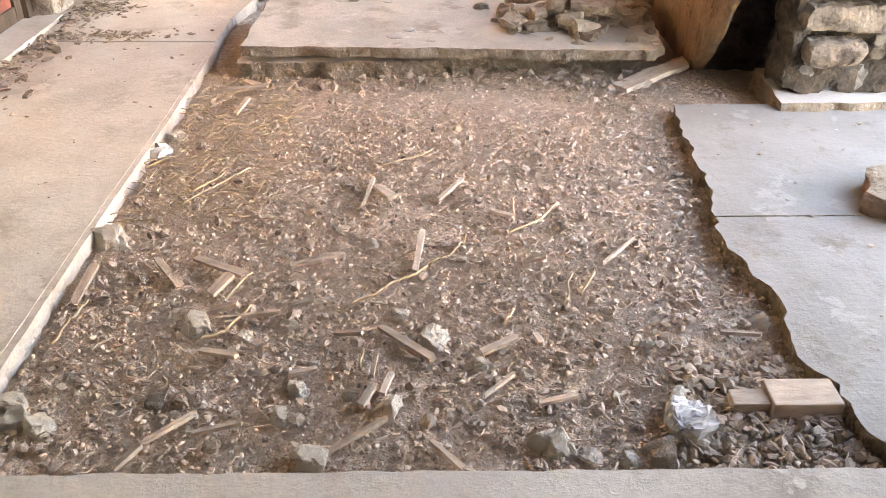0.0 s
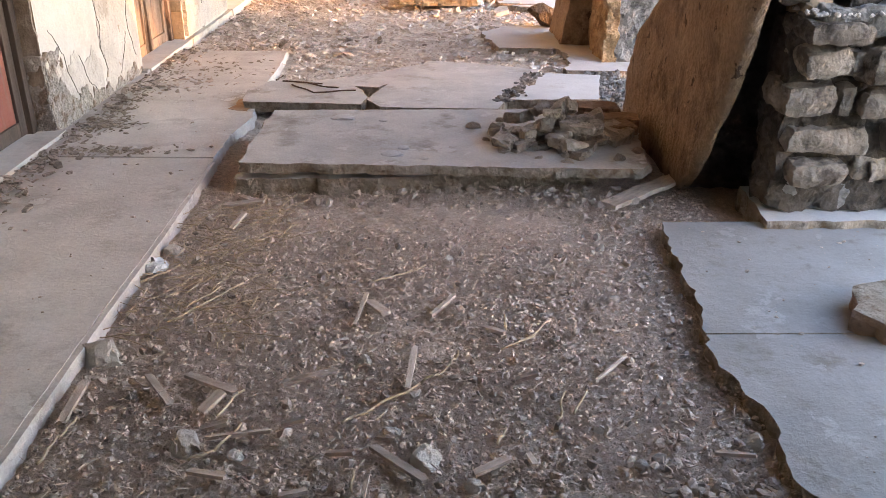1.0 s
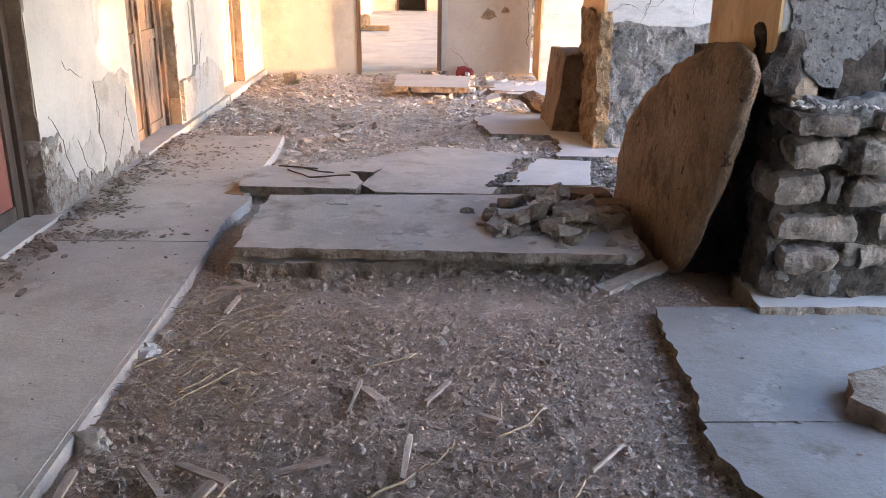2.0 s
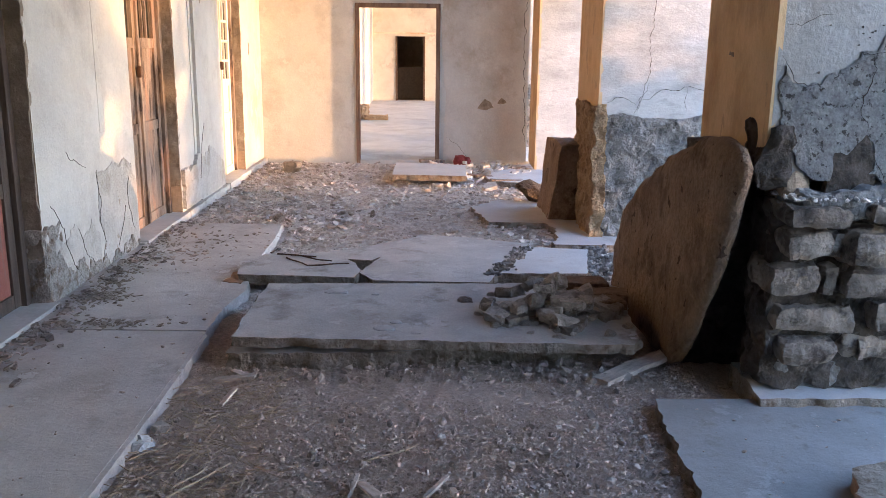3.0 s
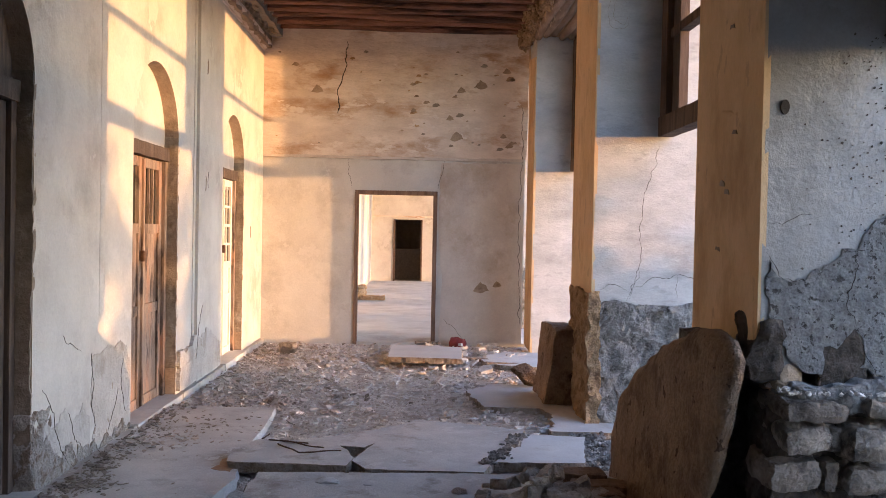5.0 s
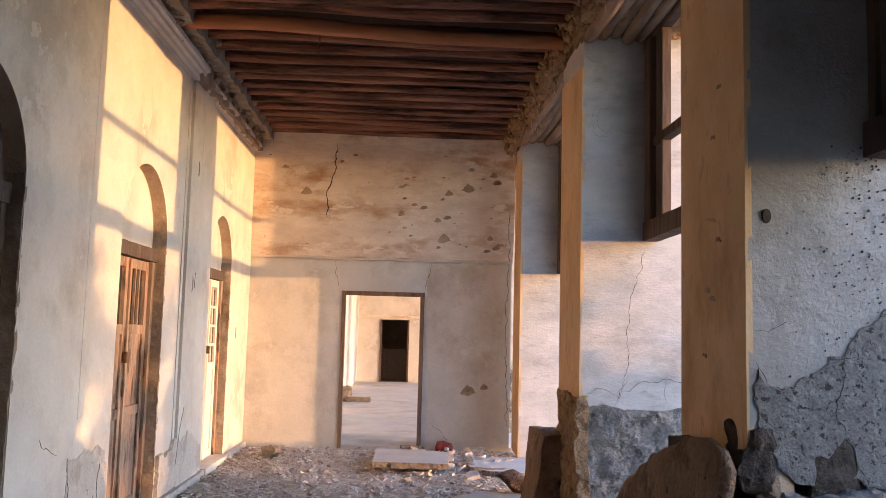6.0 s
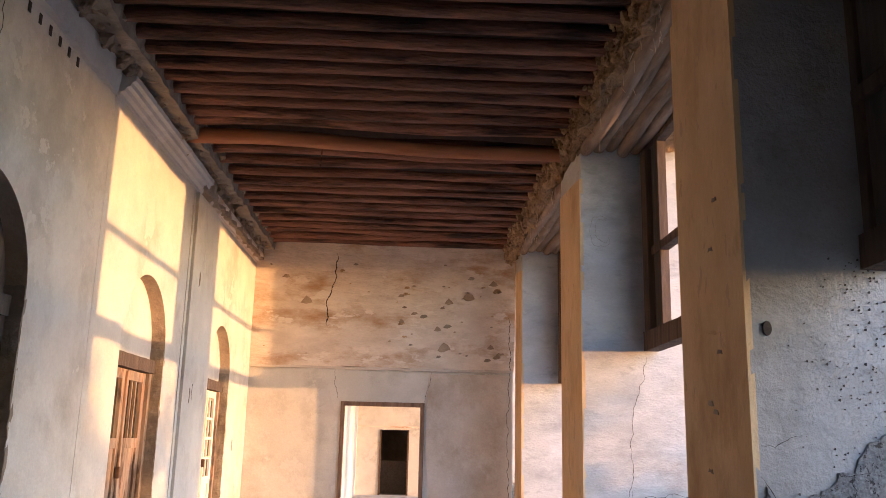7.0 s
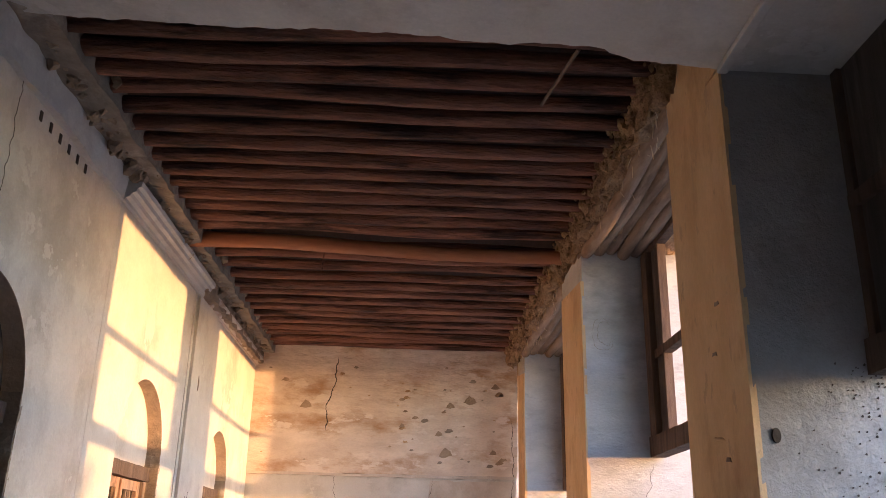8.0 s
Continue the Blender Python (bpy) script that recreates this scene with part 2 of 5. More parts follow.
def part(name, bm, material, parent, label="", smooth=False):
    ob = new(name, mesh_of(name, bm, material, smooth))
    ob.parent = parent
    if label:
        tagged(ob, label)
    return ob


def box(bm, x0, x1, y0, y1, z0, z1, bev=0.0, mi=0):
    r = bmesh.ops.create_cube(bm, size=1.0, matrix=Matrix.Translation(((x0 + x1) / 2, (y0 + y1) / 2, (z0 + z1) / 2)) @ Matrix.Diagonal((abs(x1 - x0), abs(y1 - y0), abs(z1 - z0), 1)))
    fs = {f for v in r["verts"] for f in v.link_faces}
    for f in fs:
        f.material_index = mi
    if bev:
        bmesh.ops.bevel(bm, geom=list({e for f in fs for e in f.edges}), offset=bev, segments=2, affect="EDGES", profile=0.6)
    return bm


def cube(*a, **k):
    return box(bmesh.new(), *a, **k)


def wob(p, s, seed=0.0):
    return noise.noise_vector(Vector(p) * s + Vector((seed * 7.3, seed * 3.1, seed * 5.7)))


def rough_box(x0, x1, y0, y1, z0, z1, res=0.06, amp=0.012, freq=9.0, seed=0.0, rnd=0.0, bm=None, big=0.0):
    """A box whose faces are a fine net, pushed about by noise; rnd rounds it towards an ellipsoid."""
    bm = bm or bmesh.new()
    lo, hi = Vector((x0, y0, z0)), Vector((x1, y1, z1))
    c, h = (lo + hi) / 2, (hi - lo) / 2
    n = [max(1, min(90, int((hi[i] - lo[i]) / res))) for i in range(3)]
    vs = {}

    def vert(i, j, k):
        key = (i, j, k)
        if key not in vs:
            u = Vector((2 * i / n[0] - 1, 2 * j / n[1] - 1, 2 * k / n[2] - 1))
            if rnd:
                d = (abs(u.x) ** 5 + abs(u.y) ** 5 + abs(u.z) ** 5) ** 0.2
                sph = u.normalized() * 1.12 if u.length else u
                u = u.lerp(sph * min(1.0, d), rnd)
            p = c + Vector((u.x * h.x, u.y * h.y, u.z * h.z))
            w = wob(p, freq, seed) * amp + wob(p, freq * 3.1, seed + 2) * amp * 0.4
            if big:
                w += wob(p, freq * 0.25, seed + 5) * big
            vs[key] = bm.verts.new(p + w)
        return vs[key]

    for a, b_, k in ((0, 1, 2), (0, 2, 1), (1, 2, 0)):
        for side in (0, n[k]):
            for i in range(n[a]):
                for j in range(n[b_]):
                    q = []
                    for di, dj in ((0, 0), (1, 0), (1, 1), (0, 1)):
                        t = [0, 0, 0]
                        t[a], t[b_], t[k] = i + di, j + dj, side
                        q.append(vert(*t))
                    bm.faces.new(q)
    return bm


def plate(pts, top, bottom, jag=0.012, step=0.06, seed=0.0, axis="z", ragged=None, under=0.0, mi_side=0):
    """A flat piece with broken edges: an outline (ragged: the edges that are broken, all by default) between two levels of one axis."""
    out = []
    for i, p in enumerate(pts):
        q = pts[(i + 1) % len(pts)]
        p, q = Vector(p), Vector(q)
        on = ragged is None or i in ragged
        n = max(1, int((q - p).length / step)) if on else 1
        nrm = Vector((-(q - p).y, (q - p).x)).normalized()
        for k in range(n):
            a = p.lerp(q, k / n)
            if on:
                o = noise.noise(Vector((a.x * 9, a.y * 9, seed))) + 0.6 * noise.noise(Vector((a.x * 31, a.y * 31, seed + 4)))
                a = a + nrm * o * jag * (0.4 if k == 0 else 1)
            out.append(a)
    bm = bmesh.new()

    def at(v, lev, s):
        o = noise.noise(Vector((v.x * 14, v.y * 14, lev * 9 + seed))) * under * s
        w = {"z": (v.x, v.y, lev), "x": (lev, v.x, v.y), "y": (v.x, lev, v.y)}[axis]
        w = Vector(w)
        if s:
            w += Vector([0 if "xyz"[i] == axis else o for i in range(3)])
        return bm.verts.new(w)

    mid = (top + bottom) / 2
    rings = [[at(v, lev, s) for v in out] for lev, s in ((top, 0), (top + (bottom - top) * 0.25, 0.6), (mid, 1), (bottom, 1))]
    bm.faces.new(rings[0])
    bm.faces.new(rings[-1])
    for r0, r1 in zip(rings, rings[1:]):
        for i in range(len(out)):
            j = (i + 1) % len(out)
            f = bm.faces.new((r0[i], r0[j], r1[j], r1[i]))
            f.material_index = mi_side
    return bm


def rock_mesh(name, material, seed, flat=0.7, sub=2, amp=0.35):
    bm = bmesh.new()
    bmesh.ops.create_icosphere(bm, subdivisions=sub, radius=1.0)
    for v in bm.verts:
        p = v.co.copy()
        k = 1 + amp * noise.noise(p * 1.1 + Vector((seed, 0, 0))) + amp * 0.5 * noise.noise(p * 2.7 + Vector((0, seed, 0)))
        q = p * k
        for ax in (Vector((1, 0.3, 0.2)), Vector((-0.4, 1, 0.1)), Vector((0.1, -0.2, 1)), Vector((-0.8, -0.5, 0.6))):
            a = ax.normalized()
            d = q.dot(a)
            lim = 0.62 + 0.25 * noise.noise(Vector((seed * 1.7, a.x * 3, a.y * 3)))
            if d > lim:
                q -= a * (d - lim) * 0.85
        v.co = Vector((q.x, q.y, q.z * flat))
    for v in bm.verts:
        v.co += v.co.normalized() * (0.07 * noise.noise(v.co * 5 + Vector((seed, 1, 2))) + 0.04 * noise.noise(v.co * 11 + Vector((2, seed, 1))))
    return mesh_of(name, bm, material)


def strip(path, width, lift, axis, level, seed=0):
    """A thin ragged crack on a plane of one axis."""
    bm = bmesh.new()
    pts = []
    for i in range(len(path) - 1):
        p, q = Vector(path[i]), Vector(path[i + 1])
        n = max(2, int((q - p).length / 0.018))
        for k in range(n):
            a = p.lerp(q, k / n)
            nn = Vector((-(q - p).y, (q - p).x)).normalized()
            pts.append(a + nn * (noise.noise(Vector((a.x * 11, a.y * 11, seed))) * 0.03 + noise.noise(Vector((a.x * 37, a.y * 37, seed))) * 0.012))
    pts.append(Vector(path[-1]))
    rows = []
    for i, a in enumerate(pts):
        t = (pts[min(i + 1, len(pts) - 1)] - pts[max(i - 1, 0)]).normalized()
        nn = Vector((-t.y, t.x))
        w = width * 0.3 * (0.35 + 0.9 * abs(noise.noise(Vector((i * 0.6, seed, 2))))) * min(1, (i + 1) / 6, (len(pts) - i) / 6)
        rows.append([])
        for s, lv in ((-1, level), (-0.6, level + lift), (0.6, level + lift), (1, level)):
            b = a + nn * w * s
            rows[-1].append(bm.verts.new({"x": (lv, b.x, b.y), "y": (b.x, lv, b.y), "z": (b.x, b.y, lv)}[axis]))
    for r0, r1 in zip(rows, rows[1:]):
        for k in range(3):
            bm.faces.new((r0[k], r0[k + 1], r1[k + 1], r1[k]))
    return bm


def log(p, q, r0, r1, seed=0.0, bend=0.02, seg=9, n=14, bm=None):
    bm = bm or bmesh.new()
    p, q = Vector(p), Vector(q)
    t = (q - p).normalized()
    u = t.orthogonal().normalized()
    w = t.cross(u)
    rings = []
    for i in range(n + 1):
        f = i / n
        c = p.lerp(q, f) + (u * noise.noise(Vector((f * 2.2, seed, 0))) + w * noise.noise(Vector((f * 2.2, seed, 9)))) * bend
        r = r0 + (r1 - r0) * f
        ring = []
        for k in range(seg):
            a = 2 * math.pi * k / seg
            rr = r * (1 + 0.12 * noise.noise(Vector((f * 9, math.cos(a) * 1.5, math.sin(a) * 1.5 + seed))))
            ring.append(bm.verts.new(c + (u * math.cos(a) + w * math.sin(a)) * rr))
        rings.append(ring)
    for a, b_ in zip(rings, rings[1:]):
        for k in range(seg):
            bm.faces.new((a[k], a[(k + 1) % seg], b_[(k + 1) % seg], b_[k]))
    bm.faces.new(rings[0])
    bm.faces.new(rings[-1])
    return bm


# ---- plan ----
XL, XR, YB = -1.92, 1.60, 11.60          # house wall, pier line, end wall
XO = 2.60                                # outer face of the piers
ZJ = 4.20                                # underside of the joists
BELT = 2.56

# ---- ground and floors ----
bm = bmesh.new()
bm.faces.new([bm.verts.new((3000 * math.cos(a), 3000 * math.sin(a), -0.16)) for a in [2 * math.pi * i / 48 for i in range(48)]])
thing("ground", "pale dry sandy ground outside the veranda", "ground", kind="structure", bm=bm, material=SAND)


def earth_net(bm, x0, x1, nx, y0, y1, ny, fine):
    grid = []
    for j in range(ny + 1):
        y = y0 + (y1 - y0) * j / ny
        row = []
        for i in range(nx + 1):
            x = x0 + (x1 - x0) * i / nx
            p = Vector((x, y, 0))
            z = 0.012 * noise.noise(p * 2.1) + 0.012 * noise.noise(p * 7.0) + 0.008 * noise.noise(p * 19.0) - 0.008
            z += 0.03 * max(0, 1 - abs(y - 3.55) / 0.35) * max(0, 1 - abs(x - 0.2) / 1.2) * 0.6
            if fine:
                k = 1.0 if y < 3.1 else 0.5
                z += k * (0.009 * noise.noise(p * 38.0) + 0.006 * noise.noise(p * 80.0))
            if y > 7.2:
                z += 0.02 * abs(noise.noise(p * 5.0))
            row.append(bm.verts.new((x, y, z)))
        grid.append(row)
    for j in range(ny):
        for i in range(nx):
            f = bm.faces.new((grid[j][i], grid[j][i + 1], grid[j + 1][i + 1], grid[j + 1][i]))
            c = f.calc_center_median()
            # beyond y 5 the lightened earth takes over
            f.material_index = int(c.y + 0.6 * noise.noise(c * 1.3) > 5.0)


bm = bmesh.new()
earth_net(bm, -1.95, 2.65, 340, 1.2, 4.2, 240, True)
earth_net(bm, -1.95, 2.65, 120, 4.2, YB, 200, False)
thing("floor", "bare dry brown earth where the paving was torn up", "floor", kind="structure", bm=bm, material=[EARTH, EARTH_FAR_LIT], smooth=True)

# foreground sill and floor behind it
bm = plate([(-0.9, 1.335), (-0.9, -3.0), (2.6, -3.0), (2.6, 1.33), (1.2, 1.335)], 0.05, -0.05, 0.008, 0.05, 2, ragged={3, 4}, under=0.01)
thing("paved_floor", "grey cement floor with a worn straight edge", "floor", kind="structure", bm=bm, material=CEMENT)

# walkway along the house wall, two cast panels
walkway = thing("walkway", "worn grey cement walkway along the house wall", "walkway", kind="structure")
part("panel", plate([(-1.93, -3.0), (-0.93, -3.0), (-0.912, 1.6), (-0.92, 2.5), (-0.916, 3.3), (-0.925, 4.30), (-1.93, 4.33)], 0.05, -0.06, 0.004, 0.05, 3, ragged={1, 2, 3, 4}, under=0.012), CEMENT, walkway)
part("panel", plate([(-1.93, 4.335), (-0.93, 4.305), (-0.92, 4.75), (-0.87, 5.1), (-0.93, 5.55), (-0.96, 7.12), (-1.93, 7.16)], 0.055, -0.06, 0.014, 0.05, 4, ragged={1, 2, 3, 4, 5}, under=0.02), CEMENT, walkway)
part("pale_edge", plate([(-0.925, -2.0), (-0.907, -2.0), (-0.890, 1.6), (-0.898, 2.5), (-0.894, 3.3), (-0.908, 4.25), (-0.93, 4.25), (-0.92, 3.3), (-0.92, 1.6)], 0.047, -0.04, 0.004, 0.04, 5, under=0.015), CEMENT, walkway, "chipped pale edge")
part("rust_stain", plate([(-1.06, 5.28), (-0.93, 5.22), (-0.90, 5.45), (-0.95, 5.62), (-1.05, 5.50)], 0.058, 0.05, 0.03, 0.03, 8), surf("rust", (0.30, 0.16, 0.08), (0.42, 0.27, 0.17), 14, 0.9, 0.4, 60), walkway, "rust brown stain")

# pale paving by the piers, with a torn edge
paving = thing("pavement", "pale gypsum paving with a broken torn edge", "pavement", kind="structure")
# the two near tiles use the dimmed gypsum
part("tile", plate([(2.6, 1.34), (2.6, 2.435), (1.115, 2.44), (1.10, 2.28), (1.165, 1.97), (1.125, 1.72), (1.165, 1.57), (1.2, 1.34)], 0.05, -0.03, 0.028, 0.03, 11, ragged={2, 3, 4, 5, 6}, under=0.03, mi_side=1), [TILE_DIMMED, SLAB_EDGE], paving)
part("tile", plate([(1.115, 2.443), (2.6, 2.438), (2.6, 3.40), (1.205, 3.405), (1.20, 3.33), (1.17, 3.07), (1.175, 2.75)], 0.053, -0.03, 0.026, 0.03, 12, ragged={3, 4, 5, 6}, under=0.03, mi_side=1), [TILE_DIMMED, SLAB_EDGE], paving)
part("tile", plate([(1.63, 3.32), (2.6, 3.32), (2.6, 3.8), (1.66, 3.75)], 0.09, -0.03, 0.014, 0.04, 13, under=0.02, mi_side=1), [TILE_W, SLAB_EDGE], paving)
part("tile", plate([(0.68, 8.05), (0.80, 7.30), (1.28, 7.28), (1.34, 7.05), (1.24, 6.42), (2.6, 6.35), (2.6, 7.62), (1.75, 7.7), (1.72, 8.35), (0.98, 8.42)], 0.05, -0.03, 0.04, 0.04, 14, ragged={0, 1, 2, 3, 8, 9}, under=0.03, mi_side=1), [TILE_W, SLAB_EDGE], paving)
part("tile", plate([(0.98, 9.6), (1.5, 9.4), (2.5, 9.3), (2.5, 10.5), (1.3, 10.6), (0.96, 10.15)], 0.07, -0.03, 0.05, 0.06, 15, under=0.03, mi_side=1), [TILE_W, SLAB_EDGE], paving)

# ---- house wall with three arched door niches ----
NICHES = [(3.54, 4.73, 2.34), (6.36, 7.54, 2.29), (9.25, 10.35, 2.29)]


def arched_wall(x0, x1, ya, yb, ztop, niches):
    bm = bmesh.new()
    marks = [ya] + [v for n in niches for v in n[:2]] + [yb]
    for i in range(0, len(marks), 2):
        box(bm, x0, x1, marks[i], marks[i + 1], -0.1, ztop)
    for a, b_, s in niches:
        c, r = (a + b_) / 2, (b_ - a) / 2
        arc = [(c - r * math.cos(math.pi * k / 24), s + r * math.sin(math.pi * k / 24)) for k in range(25)]
        ring = arc + [(b_, ztop), (a, ztop)]
        f0 = [bm.verts.new((x1, *p)) for p in ring]
        f1 = [bm.verts.new((x0, *p)) for p in ring]
        bm.faces.new(f0)
        bm.faces.new(f1)
        for k in range(len(ring)):
            j = (k + 1) % len(ring)
            f = bm.faces.new((f0[k], f0[j], f1[j], f1[k]))
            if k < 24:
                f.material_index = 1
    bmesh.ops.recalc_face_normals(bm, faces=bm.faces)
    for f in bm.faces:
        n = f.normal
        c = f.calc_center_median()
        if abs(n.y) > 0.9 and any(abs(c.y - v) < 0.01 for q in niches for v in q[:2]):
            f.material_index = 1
    return bm


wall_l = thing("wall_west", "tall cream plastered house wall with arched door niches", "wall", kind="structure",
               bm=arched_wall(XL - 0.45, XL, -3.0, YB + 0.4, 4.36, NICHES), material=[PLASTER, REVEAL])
bm = cube(XL - 0.9, XL - 0.451, -3.0, YB + 0.4, -0.1, 4.36)
thing("wall_inner", "plain plaster behind the doors", "wall", kind="structure", bm=bm, material=PLASTER_OLD)
# shallow mouldings and pilaster on the wall
for y0, y1, d in ((5.71, 5.80, 0.003), (8.04, 8.08, 0.008), (8.14, 8.98, 0.03), (9.04, 9.08, 0.008)):
    part("moulding", cube(XL, XL + d, y0, y1, 0.95 if y0 < 6 else 0.08, 3.95, bev=0.0025), PLASTER, wall_l)
# low plinth
for y0, y1 in ((-3, 4.62), (6.30, 7.62), (7.62, 11.6)):
    part("plinth", rough_box(XL, XL + 0.05, y0, y1, -0.02, 0.07, 0.06, 0.008, 8, y0), PLASTER_WORN, wall_l, "chipped dirty plaster plinth")
# worn lower coat and fallen patches of plaster
part("worn_coat", plate([(5.58, 0.0), (6.34, 0.0), (6.34, 0.55), (6.26, 0.68), (6.1, 0.72), (5.97, 0.71), (5.88, 0.74), (5.74, 0.70), (5.58, 0.71), (5.60, 0.5), (5.58, 0.38), (5.66, 0.24), (5.60, 0.1)], XL + 0.004, XL - 0.01, 0.03, 0.02, 21, axis="x", ragged=set(range(2, 13))), PLASTER_WORN, wall_l, "worn grey lower coat of plaster")
part("worn_coat", plate([(4.74, 0.0), (5.57, 0.0), (5.57, 0.30), (5.45, 0.42), (5.3, 0.34), (5.18, 0.44), (5.0, 0.36), (4.88, 0.42), (4.74, 0.40)], XL + 0.003, XL - 0.01, 0.05, 0.02, 23, axis="x", ragged=set(range(2, 9))), PLASTER_WORN, wall_l, "worn grey lower coat of plaster")
part("worn_coat", plate([(7.56, 0.1), (9.1, 0.1), (9.05, 0.34), (8.8, 0.46), (8.5, 0.56), (8.3, 0.48), (8.1, 0.53), (7.8, 0.42), (7.56, 0.45)], XL + 0.034, XL - 0.01, 0.05, 0.03, 22, axis="x", ragged=set(range(2, 9))), PLASTER_WORN, wall_l, "worn grey lower coat of plaster")
part("bare_foot", plate([(4.74, 0.03), (6.34, 0.03), (6.34, 0.10), (6.0, 0.13), (5.8, 0.09), (5.5, 0.15), (5.35, 0.10), (5.2, 0.22), (5.05, 0.16), (4.95, 0.30), (4.85, 0.34), (4.74, 0.44)], XL + 0.010, XL - 0.01, 0.07, 0.018, 25, axis="x", ragged=set(range(2, 12))), PLASTER_FOOT, wall_l, "bare brown earth where plaster fell")
part("eroded_corner", rough_box(XL - 0.10, XL + 0.004, 4.715, 4.98, 0.0, 0.5, 0.02, 0.022, 14, 3), PLASTER_FOOT, wall_l, "crumbling plaster by the door")
for k, pa in enumerate((
        [(5.57, 0.72), (5.60, 0.5), (5.58, 0.38), (5.66, 0.22)],
        [(5.12, 0.88), (5.26, 0.82), (5.40, 0.76)],
        [(6.07, 0.40), (6.0, 0.28), (5.88, 0.15)],
        [(4.85, 0.62), (5.0, 0.45), (5.1, 0.2), (5.3, 0.05)],
        [(5.2, 0.4), (5.35, 0.2), (5.5, 0.08)],
        [(6.22, 0.2), (6.12, 0.42), (6.16, 0.6)],
        [(3.95, 4.3), (4.03, 3.9), (4.05, 3.5), (4.0, 3.05)],
        [(8.1, 0.3), (8.18, 0.6), (8.3, 0.8)],
        [(8.45, 1.95), (8.47, 2.1)])):
    part("crack", strip(pa, 0.007, 0.003, "x", XL + (0.034 if pa[0][0] > 7 else 0.008), k), BLACKENED, wall_l)
for y, z in ((8.42, 3.12), (8.40, 1.98), (10.8, 1.5)):
    part("chip_mark", plate([(y - 0.02, z - 0.07), (y + 0.012, z - 0.05), (y + 0.022, z + 0.04), (y - 0.008, z + 0.08)], XL + (0.033 if 8.1 < y < 9 else 0.004), XL, 0.015, 0.02, y, axis="x"), MUD_DARK, wall_l)

# moulded cornice, broken off towards the paved end
corn = thing("cornice", "moulded plaster cornice, broken off at one end", "cornice", kind="structure")


def cornice(y0, y1, x, z, s=1.0, seed=0):
    prof = [(0, 0), (0.03, 0), (0.035, 0.03), (0.07, 0.045), (0.085, 0.075), (0.12, 0.09), (0.13, 0.125), (0.165, 0.14), (0.17, 0.19), (0, 0.19)]
    bm = bmesh.new()
    rows = []
    n = max(2, int((y1 - y0) / 0.12))
    for i in range(n + 1):
        y = y0 + (y1 - y0) * i / n
        rows.append([bm.verts.new(Vector((x + px * s, y, z + pz * s)) + wob((px, y, pz), 6, seed) * 0.006) for px, pz in prof])
    for a, b_ in zip(rows, rows[1:]):
        for k in range(len(prof)):
            j = (k + 1) % len(prof)
            bm.faces.new((a[k], a[j], b_[j], b_[k]))
    bm.faces.new(rows[0])
    bm.faces.new(rows[-1])
    return bm


part("moulding", cornice(5.72, 8.25, XL, 3.95, 0.8), PLASTER, corn)
part("moulding", cornice(8.6, 11.55, XL, 3.95, 0.6, 2), PLASTER_OLD, corn, "battered stretch of moulding")
part("scar", rough_box(XL - 0.02, XL + 0.045, 3.0, 5.66, 3.93, 4.22, 0.035, 0.014, 6, 8, big=0.02), PLASTER, corn, "rough scar where moulding fell off")
part("scar", rough_box(XL - 0.02, XL + 0.09, 8.15, 11.6, 3.98, 4.22, 0.05, 0.03, 6, 9), MUD, corn, "crumbled earth above the moulding")
for k in range(6):
    y = 4.3 + 0.14 * k
    # uncut: flat near-black tabs carry the shade of the holes
    part("dentil_hole", cube(XL + 0.0, XL + 0.006, y, y + 0.03, 3.84, 3.90), BLACKENED, corn)
part("wall_plate", rough_box(XL - 0.05, -1.68, 3.0, YB, 4.15, 4.36, 0.045, 0.02, 8, 12, big=0.03), MUD_DARK, corn, "crumbling earth under the joist ends")


